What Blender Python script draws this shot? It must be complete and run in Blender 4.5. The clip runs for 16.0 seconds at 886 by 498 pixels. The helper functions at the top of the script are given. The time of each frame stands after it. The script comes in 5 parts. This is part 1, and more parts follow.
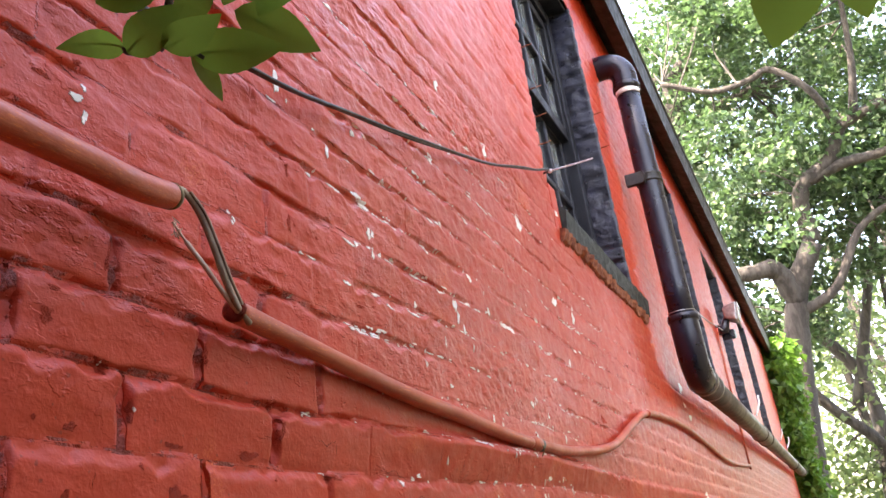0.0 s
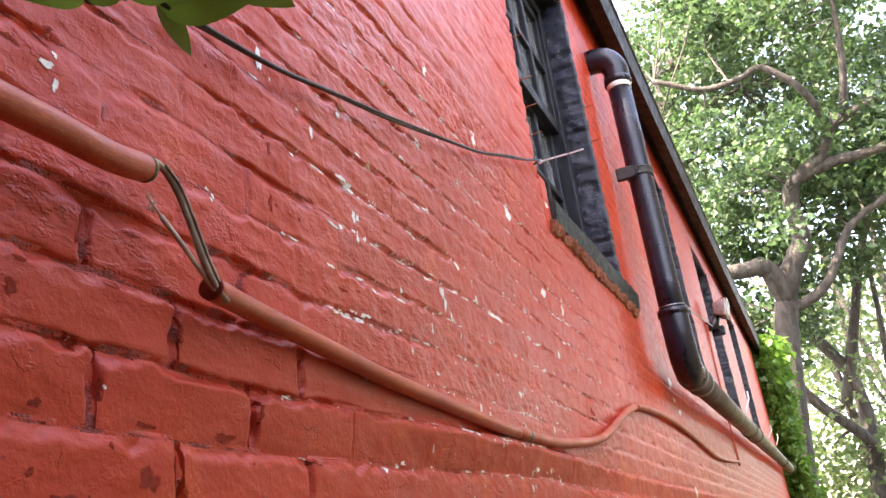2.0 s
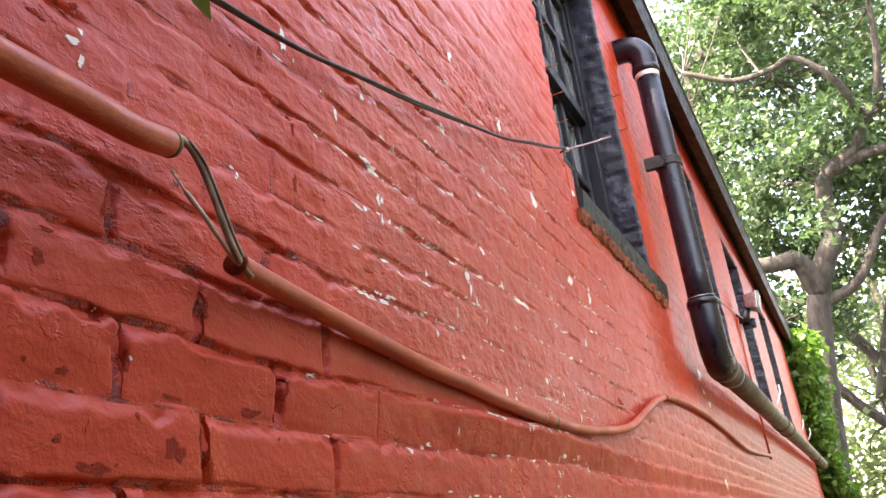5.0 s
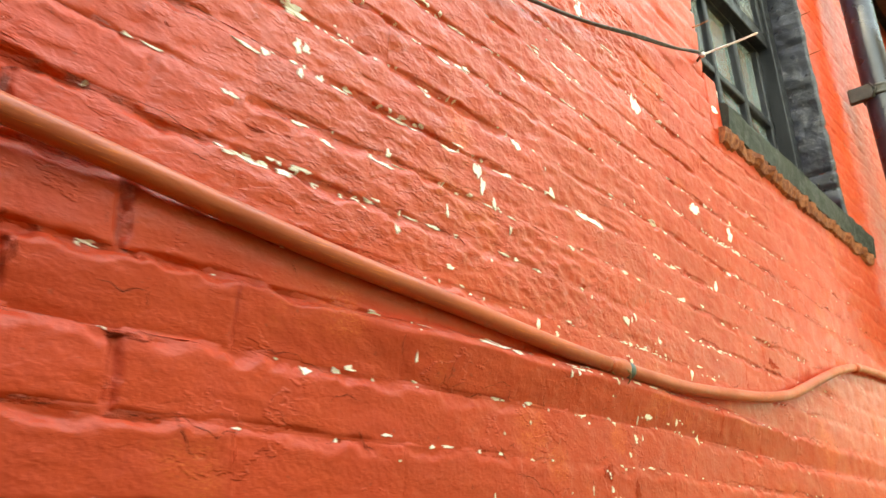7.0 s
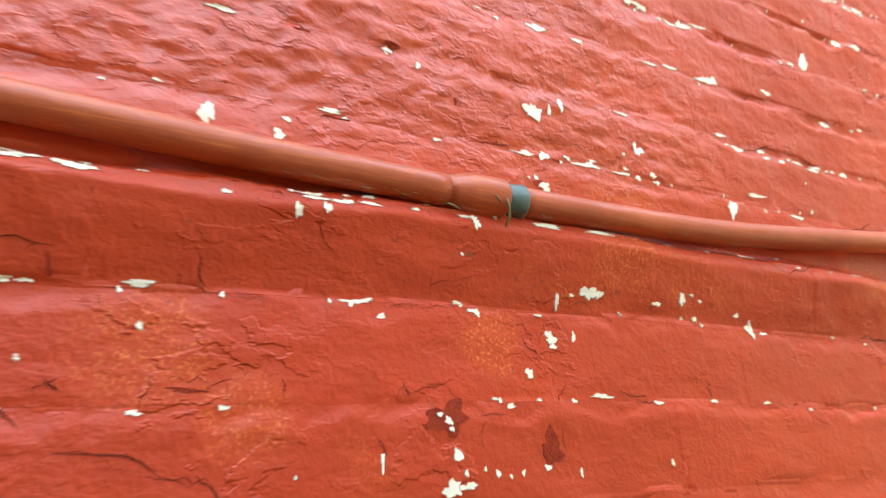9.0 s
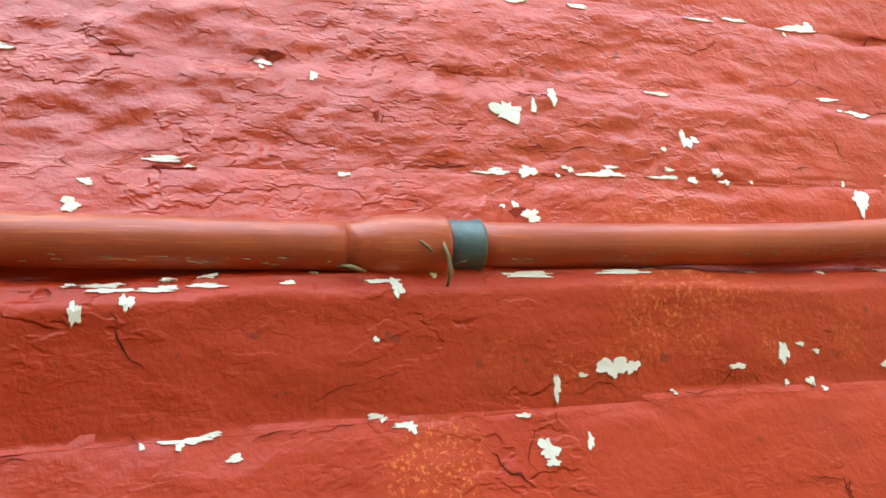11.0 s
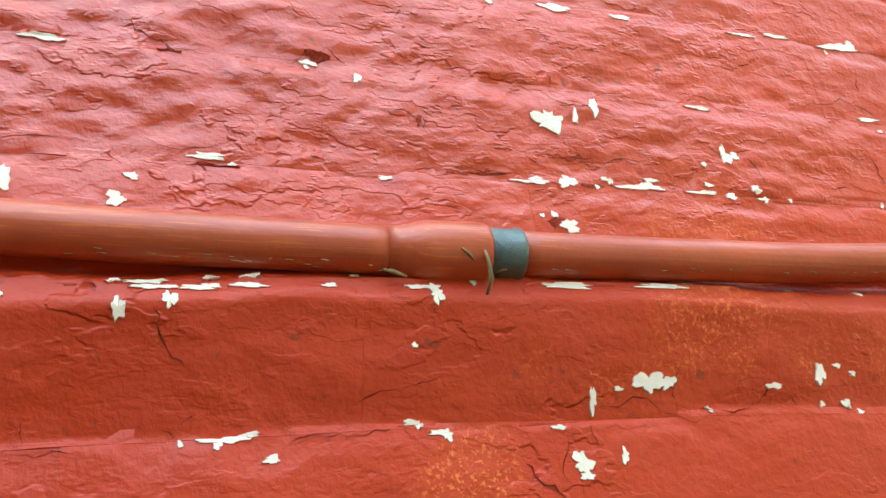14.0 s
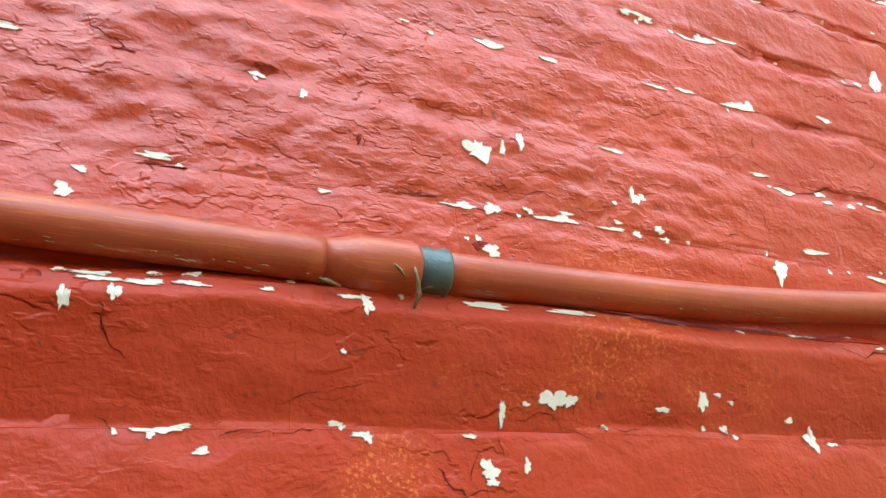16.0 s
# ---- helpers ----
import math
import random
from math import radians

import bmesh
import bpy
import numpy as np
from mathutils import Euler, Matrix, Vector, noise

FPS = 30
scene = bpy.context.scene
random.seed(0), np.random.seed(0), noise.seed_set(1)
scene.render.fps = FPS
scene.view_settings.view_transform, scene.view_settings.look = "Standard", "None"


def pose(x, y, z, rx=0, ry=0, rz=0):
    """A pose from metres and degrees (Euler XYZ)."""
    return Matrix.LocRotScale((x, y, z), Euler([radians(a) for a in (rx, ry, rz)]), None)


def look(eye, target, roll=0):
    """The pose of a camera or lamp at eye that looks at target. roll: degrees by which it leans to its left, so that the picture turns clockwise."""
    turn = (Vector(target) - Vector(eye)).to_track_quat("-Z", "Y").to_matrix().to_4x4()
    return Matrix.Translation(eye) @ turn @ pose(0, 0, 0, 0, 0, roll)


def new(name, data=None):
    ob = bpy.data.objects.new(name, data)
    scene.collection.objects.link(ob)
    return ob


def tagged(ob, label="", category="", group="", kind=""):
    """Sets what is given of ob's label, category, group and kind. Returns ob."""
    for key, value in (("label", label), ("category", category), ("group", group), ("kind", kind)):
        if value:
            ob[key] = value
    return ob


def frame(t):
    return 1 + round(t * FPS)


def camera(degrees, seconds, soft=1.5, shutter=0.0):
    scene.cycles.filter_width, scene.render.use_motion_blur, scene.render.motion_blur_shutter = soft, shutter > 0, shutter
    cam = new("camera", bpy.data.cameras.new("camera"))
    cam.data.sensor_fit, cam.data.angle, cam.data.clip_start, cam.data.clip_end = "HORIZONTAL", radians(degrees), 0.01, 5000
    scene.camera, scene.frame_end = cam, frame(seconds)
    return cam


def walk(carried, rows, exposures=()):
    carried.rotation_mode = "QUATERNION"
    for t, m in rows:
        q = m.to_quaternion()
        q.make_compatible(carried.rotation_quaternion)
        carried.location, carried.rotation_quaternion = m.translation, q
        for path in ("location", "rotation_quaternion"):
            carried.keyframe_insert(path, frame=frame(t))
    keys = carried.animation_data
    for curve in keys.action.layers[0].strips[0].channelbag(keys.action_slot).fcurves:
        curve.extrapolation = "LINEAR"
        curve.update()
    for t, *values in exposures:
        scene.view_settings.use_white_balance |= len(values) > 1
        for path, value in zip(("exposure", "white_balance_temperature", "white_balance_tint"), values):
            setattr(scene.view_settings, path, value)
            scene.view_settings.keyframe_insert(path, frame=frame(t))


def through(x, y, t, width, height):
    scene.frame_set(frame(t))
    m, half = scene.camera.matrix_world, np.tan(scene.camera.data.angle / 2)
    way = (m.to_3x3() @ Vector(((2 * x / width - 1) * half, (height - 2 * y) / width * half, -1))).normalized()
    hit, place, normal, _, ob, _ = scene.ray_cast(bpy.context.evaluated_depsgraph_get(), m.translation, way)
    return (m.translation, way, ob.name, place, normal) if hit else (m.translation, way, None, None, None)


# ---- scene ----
cam = camera(54.6, 16.0, shutter=0.35)
PATH = [
    (0, (-1.722, -0.48, 1.216), (0.03, 0.158, 1.941), -8.2),
    (0.5, (-1.72, -0.478, 1.21), (0.011, 0.175, 1.97), -7.5),
    (1, (-1.71, -0.472, 1.209), (0.021, 0.168, 1.979), -7.8),
    (1.5, (-1.696, -0.475, 1.207), (0.049, 0.163, 1.947), -8.3),
    (2, (-1.695, -0.475, 1.206), (0.066, 0.146, 1.922), -8.1),
    (2.5, (-1.691, -0.47, 1.201), (0.075, 0.161, 1.896), -7.7),
    (3, (-1.684, -0.469, 1.198), (0.085, 0.164, 1.886), -8.0),
    (3.2, (-1.684, -0.473, 1.201), (0.081, 0.158, 1.898), -8.0),
    (5.3, (-1.687, -0.475, 1.188), (0.044, 0.227, 1.901), -7.7),
    (5.5, (-1.676, -0.488, 1.188), (0.028, 0.283, 1.896), -8.6),
    (6, (-1.577, -0.544, 1.171), (-0.022, 0.438, 1.958), -4.3),
    (6.5, (-1.403, -0.615, 1.164), (0.089, 0.505, 1.885), -3.6),
    (7, (-1.21, -0.58, 1.152), (0.254, 0.563, 1.893), -2.5),
    (7.5, (-1.004, -0.618, 1.171), (0.32, 0.679, 1.922), -2.6),
    (8, (-0.754, -0.652, 1.198), (0.454, 0.824, 1.799), -3.9),
    (8.5, (-0.599, -0.573, 1.194), (0.567, 0.914, 1.848), -4.6),
    (9, (-0.425, -0.442, 1.209), (0.674, 1.08, 1.899), -6.2),
    (9.5, (-0.29, -0.402, 1.256), (0.542, 1.233, 2.052), -7.4),
    (9.7, (-0.251, -0.393, 1.279), (0.52, 1.256, 2.107), -7.4),
    (11.8, (-0.198, -0.339, 1.269), (0.484, 1.328, 2.138), -9.5),
    (12, (-0.199, -0.34, 1.271), (0.472, 1.332, 2.14), -9.1),
    (12.5, (-0.201, -0.334, 1.273), (0.444, 1.356, 2.126), -8.5),
    (13, (-0.207, -0.34, 1.276), (0.46, 1.341, 2.13), -8.2),
    (13.5, (-0.214, -0.343, 1.278), (0.447, 1.333, 2.147), -7.6),
    (14, (-0.213, -0.343, 1.276), (0.457, 1.326, 2.152), -7.1),
    (14.5, (-0.215, -0.354, 1.28), (0.457, 1.302, 2.176), -6.9),
    (15, (-0.226, -0.355, 1.277), (0.49, 1.282, 2.175), -6.6),
    (15.5, (-0.234, -0.358, 1.271), (0.582, 1.237, 2.16), -6.2),
    (16, (-0.238, -0.361, 1.268), (0.646, 1.206, 2.143), -5.8),
]
walk(cam, [(t, look(eye, target, roll)) for t, eye, target, roll in PATH],
     exposures=[(0, 3.90, 8300, 22), (3.2, 3.83, 8300, 23), (5.5, 3.90, 8800, 20), (6.0, 4.18, 9200, 12), (6.5, 4.40, 11500, 4), (7.0, 4.50, 14300, -5),
                (7.5, 4.48, 14300, -6), (8.0, 4.38, 11500, -3), (8.5, 4.34, 10000, -1), (9.0, 4.36, 9300, -1), (9.7, 4.15, 8600, -2), (11.8, 4.30, 8600, -2), (16, 4.28, 8600, -2)])

# ---- world and sun ----
SUN_ELEVATION, SUN_AZIMUTH = radians(55), radians(-48)     # azimuth from +y towards +x: over the roof, behind the wall
world = bpy.data.worlds.new("sky")
scene.world = world
world.use_nodes = True
wn = world.node_tree.nodes
sky = wn.new("ShaderNodeTexSky")
sky.sky_type, sky.sun_disc = "NISHITA", False
sky.sun_elevation, sky.sun_rotation = SUN_ELEVATION, SUN_AZIMUTH
sky.air_density, sky.dust_density, sky.ozone_density = 1.0, 3.0, 1.0
world.node_tree.links.new(sky.outputs[0], wn["Background"].inputs[0])
wn["Background"].inputs[1].default_value = 0.15
sun = new("sun", bpy.data.lights.new("sun", "SUN"))
sun.data.energy, sun.data.angle, sun.data.color = 3.8, radians(0.53), (1.0, 0.94, 0.84)
sun.matrix_world = look((0, 0, 0), (-math.sin(SUN_AZIMUTH) * math.cos(SUN_ELEVATION),
                                    -math.cos(SUN_AZIMUTH) * math.cos(SUN_ELEVATION), -math.sin(SUN_ELEVATION)))


# ---- materials ----
class Nodes:
    """A small builder of node materials on world-space positions."""

    def __init__(self, name, rough=0.5, metal=0.0):
        self.m = bpy.data.materials.new(name)
        self.m.use_nodes = True
        self.t = self.m.node_tree
        self.b = self.t.nodes["Principled BSDF"]
        self.b.inputs["Roughness"].default_value = rough
        self.b.inputs["Metallic"].default_value = metal
        self.pos = self.t.nodes.new("ShaderNodeNewGeometry").outputs["Position"]
        self.height = None

    def link(self, a, b):
        self.t.links.new(a, b)

    def noise(self, scale, detail=4.0, rough=0.55, distort=0.0, vec=None):
        n = self.t.nodes.new("ShaderNodeTexNoise")
        n.inputs["Scale"].default_value, n.inputs["Detail"].default_value = scale, detail
        n.inputs["Roughness"].default_value, n.inputs["Distortion"].default_value = rough, distort
        self.link(vec or self.pos, n.inputs["Vector"])
        return n.outputs["Fac"]

    def stretch(self, x, y, z):
        n = self.t.nodes.new("ShaderNodeMapping")
        n.inputs["Scale"].default_value = (x, y, z)
        self.link(self.pos, n.inputs["Vector"])
        return n.outputs["Vector"]

    def ramp(self, fac, lo, hi, a=0.0, b=1.0):
        n = self.t.nodes.new("ShaderNodeMapRange")
        n.interpolation_type = "SMOOTHSTEP"
        n.inputs["From Min"].default_value, n.inputs["From Max"].default_value = lo, hi
        n.inputs["To Min"].default_value, n.inputs["To Max"].default_value = a, b
        self.link(fac, n.inputs["Value"])
        return n.outputs["Result"]

    def math(self, op, a, b):
        n = self.t.nodes.new("ShaderNodeMath")
        n.operation = op
        for i, v in enumerate((a, b)):
            if isinstance(v, (int, float)):
                n.inputs[i].default_value = v
            else:
                self.link(v, n.inputs[i])
        return n.outputs[0]

    def mix(self, fac, a, b):
        n = self.t.nodes.new("ShaderNodeMix")
        n.data_type = "RGBA"
        for socket, v in ((n.inputs["Factor"], fac), (n.inputs["A"], a), (n.inputs["B"], b)):
            if isinstance(v, tuple):
                socket.default_value = (*v, 1)
            elif isinstance(v, (int, float)):
                socket.default_value = v
            else:
                self.link(v, socket)
        return n.outputs["Result"]

    def random(self):
        return self.t.nodes.new("ShaderNodeObjectInfo").outputs["Random"]

    def island(self):
        return self.t.nodes.new("ShaderNodeNewGeometry").outputs["Random Per Island"]

    def bump(self, fac, metres, strength=1.0):
        n = self.t.nodes.new("ShaderNodeBump")
        n.inputs["Distance"].default_value, n.inputs["Strength"].default_value = metres, strength
        self.link(fac, n.inputs["Height"])
        if self.height:
            self.link(self.height, n.inputs["Normal"])
        self.height = n.outputs["Normal"]

    def done(self, colour, rough=None, transmission=None):
        if isinstance(colour, tuple):
            self.b.inputs["Base Color"].default_value = (*colour, 1)
        else:
            self.link(colour, self.b.inputs["Base Color"])
        if rough is not None:
            self.link(rough, self.b.inputs["Roughness"])
        if self.height:
            self.link(self.height, self.b.inputs["Normal"])
        return self.m


def red_paint_material(name, broken=0.0):
    n = Nodes(name, 0.42)
    n.b.inputs["Specular IOR Level"].default_value = 0.62
    broad = n.noise(2.2, 5, 0.6)
    mid = n.noise(16, 5, 0.6)
    fine = n.noise(240, 3, 0.6)
    base = n.mix(n.ramp(broad, 0.35, 0.68), (0.52, 0.039, 0.013), (0.60, 0.055, 0.018))
    base = n.mix(n.ramp(mid, 0.5, 0.72, 0, 0.5), base, (0.46, 0.036, 0.016))
    # rubbed patches where a brighter orange coat shows as fine specks
    rubbed = n.ramp(n.noise(6, 3, 0.5), 0.58, 0.70)
    for centre, radius in (((-0.075, 0.0, 1.346), 0.036), ((0.07, 0.0, 1.402), 0.028), ((0.12, 0.0, 1.404), 0.030), ((0.17, 0.0, 1.404), 0.030), ((-0.30, 0.0, 1.33), 0.05), ((-0.25, 0.0, 1.295), 0.04)):
        near = n.t.nodes.new("ShaderNodeVectorMath")
        near.operation = "DISTANCE"
        near.inputs[1].default_value = centre
        n.link(n.pos, near.inputs[0])
        edge = n.math("ADD", near.outputs["Value"], n.math("MULTIPLY", n.noise(40, 3), 0.03))
        rubbed = n.math("MAXIMUM", rubbed, n.ramp(edge, radius * 0.7, radius * 1.3, 1.0, 0.0))
    specks = n.math("MULTIPLY", rubbed, n.ramp(n.noise(420, 3, 0.7), 0.54, 0.60))
    base = n.mix(n.math("MULTIPLY", rubbed, 0.35), base, (0.64, 0.075, 0.016))
    base = n.mix(n.math("MULTIPLY", specks, 0.85), base, (0.80, 0.19, 0.055))
    # tiny pits and flecks
    pits = n.ramp(n.noise(130, 2, 0.5), 0.70, 0.745)
    base = n.mix(n.math("MULTIPLY", pits, 0.6), base, (0.16, 0.03, 0.022))
    base = n.mix(n.math("MULTIPLY", n.random(), 0.5), base, (0.46, 0.040, 0.014))
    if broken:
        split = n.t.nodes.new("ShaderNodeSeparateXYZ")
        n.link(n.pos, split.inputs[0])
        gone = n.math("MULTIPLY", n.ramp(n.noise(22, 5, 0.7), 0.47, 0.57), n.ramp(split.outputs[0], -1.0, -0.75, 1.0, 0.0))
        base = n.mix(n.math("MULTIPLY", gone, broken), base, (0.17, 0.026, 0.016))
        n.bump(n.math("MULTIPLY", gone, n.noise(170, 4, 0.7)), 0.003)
    # relief: thick brushed coats, lost flakes, grit
    flake = n.math("MULTIPLY", n.ramp(n.noise(16, 5, 0.62, 0.1, n.stretch(0.6, 1, 1)), 0.54, 0.565), n.ramp(n.noise(5, 2), 0.45, 0.6, 0.2, 1.0))
    # the coats lie thick and crusted over the upper courses, thin and smooth over the lower ones
    level = n.t.nodes.new("ShaderNodeSeparateXYZ")
    n.link(n.pos, level.inputs[0])
    crust = n.math("MULTIPLY", n.ramp(n.noise(2.6, 3, 0.5), 0.38, 0.60, 0.35, 1.0), n.ramp(level.outputs[2], 1.40, 1.54, 0.14, 1.0))
    crust = n.math("MULTIPLY", crust, n.ramp(level.outputs[0], 0.0, 0.45, 1.0, 0.25))
    crust = n.math("MULTIPLY", crust, n.ramp(level.outputs[2], 1.60, 1.75, 1.0, 0.45))
    crust = n.math("MULTIPLY", crust, n.ramp(level.outputs[0], -0.9, -0.5, 0.7, 1.0))
    n.bump(flake, 0.0008)
    n.bump(n.math("MULTIPLY", n.ramp(n.noise(38, 4.5, 0.62, 0.1, n.stretch(0.45, 1, 1)), 0.52, 0.55), crust), 0.0009)
    n.bump(n.math("MULTIPLY", n.noise(24, 3, 0.5, 0.1, n.stretch(0.5, 1, 1)), crust), 0.0036)
    n.bump(n.math("MULTIPLY", n.noise(70, 2.5, 0.5, 0.3, n.stretch(0.6, 1, 1)), crust), 0.0024)
    n.bump(n.math("MULTIPLY", n.noise(130, 4, 0.6, 0.2, n.stretch(0.5, 1, 1)), crust), 0.0020)
    n.bump(n.noise(52, 3, 0.5, 0.2, n.stretch(0.7, 1, 1)), 0.0011)
    n.bump(n.noise(170, 3, 0.5, 0.3), 0.0008)
    n.bump(n.noise(430, 2, 0.5), 0.0002)
    # specular set by place for the sheen: higher above z 1.44, lower at ends
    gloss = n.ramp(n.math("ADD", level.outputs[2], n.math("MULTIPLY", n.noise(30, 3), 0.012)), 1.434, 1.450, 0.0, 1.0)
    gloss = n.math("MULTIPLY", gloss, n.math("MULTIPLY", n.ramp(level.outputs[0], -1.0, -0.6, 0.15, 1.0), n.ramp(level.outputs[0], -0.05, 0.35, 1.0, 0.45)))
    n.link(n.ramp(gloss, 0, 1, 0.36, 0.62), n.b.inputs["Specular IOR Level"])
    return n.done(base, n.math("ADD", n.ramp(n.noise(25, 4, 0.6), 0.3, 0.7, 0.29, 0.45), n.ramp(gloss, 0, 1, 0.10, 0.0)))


def paint(name, a, b, scale=14, rough=(0.3, 0.5), relief=0.0006, grain=None, metal=0.0, shine=0.5):
    """Painted or weathered surface of two close colours with grain and bump."""
    n = Nodes(name, rough[0], metal)
    n.b.inputs["Specular IOR Level"].default_value = shine
    v = n.stretch(*grain) if grain else None
    base = n.mix(n.ramp(n.noise(scale, 5, 0.6, 0.2, v), 0.35, 0.68), a, b)
    n.bump(n.noise(scale * 6, 4, 0.6, 0, v), relief)
    n.bump(n.noise(scale * 28, 3, 0.6), relief * 0.4)
    return n.done(base, n.ramp(n.noise(scale * 2.3, 4), 0.3, 0.7, rough[0], rough[1]))


def leaf_material(name, dark, light, shine=0.35, through=0.35):
    n = Nodes(name, shine)
    base = n.mix(n.island(), dark, light)
    base = n.mix(n.ramp(n.noise(60, 3), 0.45, 0.75, 0, 0.3), base, tuple(c * 0.7 for c in dark))
    m = n.done(base)
    t = n.t.nodes.new("ShaderNodeBsdfTranslucent")
    n.link(n.mix(0.5, base, tuple(min(1, c * 1.6) for c in light)), t.inputs["Color"])
    mx = n.t.nodes.new("ShaderNodeMixShader")
    mx.inputs[0].default_value = through
    n.link(n.b.outputs[0], mx.inputs[1])
    n.link(t.outputs[0], mx.inputs[2])
    n.link(mx.outputs[0], n.t.nodes["Material Output"].inputs["Surface"])
    return m


def pipe_paint_material():
    n = Nodes("conduit_paint", 0.36)
    n.b.inputs["Specular IOR Level"].default_value = 0.55
    long = n.stretch(0.03, 1, 1)
    base = n.mix(n.ramp(n.noise(12, 4), 0.35, 0.7), (0.42, 0.066, 0.028), (0.52, 0.092, 0.038))
    streak = n.math("MULTIPLY", n.ramp(n.noise(800, 3, 0.6, 0, long), 0.58, 0.66), n.ramp(n.noise(5, 3), 0.42, 0.52))
    base = n.mix(n.math("MULTIPLY", streak, 0.8), base, (0.72, 0.17, 0.035))
    dirt = n.ramp(n.noise(75, 4, 0.65), 0.68, 0.76)
    base = n.mix(n.math("MULTIPLY", dirt, 0.65), base, (0.10, 0.045, 0.02))
    n.bump(n.noise(30, 4, 0.6), 0.0012)
    n.bump(n.noise(260, 3, 0.6, 0, long), 0.0003)
    return n.done(base, n.ramp(n.noise(20, 3), 0.3, 0.7, 0.34, 0.50))


def bark_material():
    n = Nodes("bark", 0.9)
    v = n.stretch(1, 1, 0.25)
    base = n.mix(n.ramp(n.noise(9, 6, 0.65, 0.3, v), 0.35, 0.66), (0.014, 0.013, 0.012), (0.050, 0.047, 0.044))
    n.bump(n.noise(22, 5, 0.65, 0.4, v), 0.03)
    return n.done(base)


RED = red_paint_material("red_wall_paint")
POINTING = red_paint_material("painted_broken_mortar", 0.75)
CONDUIT = pipe_paint_material()
CHIP = paint("bare_white_coat", (0.85, 0.80, 0.68), (0.90, 0.86, 0.76), 60, (0.7, 0.85), 0.0001)
TEAL = paint("galvanised_ring", (0.075, 0.125, 0.125), (0.125, 0.175, 0.170), 40, (0.32, 0.5), 0.0004, metal=0.3)
BLACK_PVC = paint("black_pvc", (0.005, 0.006, 0.013), (0.010, 0.011, 0.024), 9, (0.25, 0.40), 0.0006, shine=0.5)
GREY_PVC = paint("weathered_grey_pipe", (0.075, 0.068, 0.056), (0.15, 0.135, 0.110), 7, (0.35, 0.6), 0.0008)
BLACK_BRICK = paint("black_tar_paint", (0.008, 0.009, 0.018), (0.020, 0.022, 0.042), 16, (0.25, 0.5), 0.0030, shine=0.6)
BLACK_WOOD = paint("black_window_paint", (0.007, 0.008, 0.011), (0.022, 0.024, 0.030), 18, (0.35, 0.6), 0.001, (1, 1, 0.2), shine=0.3)
SILL_WOOD = paint("green_black_sill_paint", (0.012, 0.017, 0.014), (0.032, 0.038, 0.031), 16, (0.5, 0.75), 0.003, (0.3, 1, 1), shine=0.3)
RUST = paint("crumbling_rusty_mortar", (0.16, 0.035, 0.014), (0.36, 0.115, 0.045), 60, (0.8, 0.95), 0.0012)
GUTTER = paint("dark_brown_gutter_paint", (0.010, 0.013, 0.010), (0.024, 0.028, 0.022), 7, (0.45, 0.7), 0.002, (0.2, 1, 1), shine=0.3)
CABLE = paint("black_cable_jacket", (0.010, 0.010, 0.010), (0.030, 0.028, 0.025), 40, (0.4, 0.6), 0.0004)
OLD_CABLE = paint("brown_cable_jacket", (0.20, 0.12, 0.07), (0.50, 0.38, 0.24), 45, (0.5, 0.75), 0.00015, (1, 1, 0.3))
TAN = paint("bare_strip", (0.55, 0.40, 0.27), (0.75, 0.60, 0.44), 60, (0.7, 0.85), 0.0001, (0.3, 1, 1))
WHITE_PLASTIC = paint("white_plastic", (0.72, 0.72, 0.72), (0.80, 0.80, 0.79), 30, (0.3, 0.45), 0.0001)
STEEL = paint("dull_steel", (0.30, 0.30, 0.30), (0.46, 0.46, 0.45), 40, (0.3, 0.5), 0.0002, metal=0.8)
LENS = paint("lamp_lens", (0.42, 0.44, 0.44), (0.55, 0.57, 0.57), 30, (0.1, 0.2), 0.0003)
SCAR = paint("brown_coat_and_hollows", (0.46, 0.040, 0.014), (0.53, 0.050, 0.016), 90, (0.6, 0.85), 0.003, shine=0.25)
CRACK_AND_HOLLOW = paint("dark_crack_and_hollow", (0.20, 0.030, 0.016), (0.30, 0.040, 0.020), 120, (0.8, 0.95), 0.002, shine=0.15)
MOSS = paint("moss_and_debris", (0.16, 0.12, 0.050), (0.30, 0.22, 0.11), 130, (0.85, 0.95), 0.0002)
BARK = bark_material()
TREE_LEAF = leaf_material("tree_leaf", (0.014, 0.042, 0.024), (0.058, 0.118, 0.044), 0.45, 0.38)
# paler colour so that the far leaves look sunlit
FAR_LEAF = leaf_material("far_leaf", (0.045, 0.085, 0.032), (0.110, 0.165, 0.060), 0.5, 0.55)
IVY_LEAF = leaf_material("ivy_leaf", (0.045, 0.125, 0.018), (0.105, 0.240, 0.032), 0.4, 0.35)
SHRUB_LEAF = leaf_material("shrub_leaf", (0.065, 0.125, 0.018), (0.120, 0.200, 0.028), 0.32, 0.5)
TWIG = paint("twig_bark", (0.045, 0.032, 0.022), (0.10, 0.075, 0.05), 60, (0.6, 0.8), 0.0006)
SOIL = paint("ground_litter", (0.060, 0.052, 0.035), (0.110, 0.115, 0.050), 3.5, (0.85, 0.95), 0.03)
# for the unseen screens added opposite and beside the brick wall
SKY_SCREEN = paint("dark_sky_screen", (0.035, 0.036, 0.028), (0.065, 0.068, 0.050), 3, (0.8, 0.95), 0.004)
ROOF = paint("asphalt_roofing", (0.035, 0.034, 0.033), (0.070, 0.068, 0.064), 8, (0.8, 0.95), 0.004)


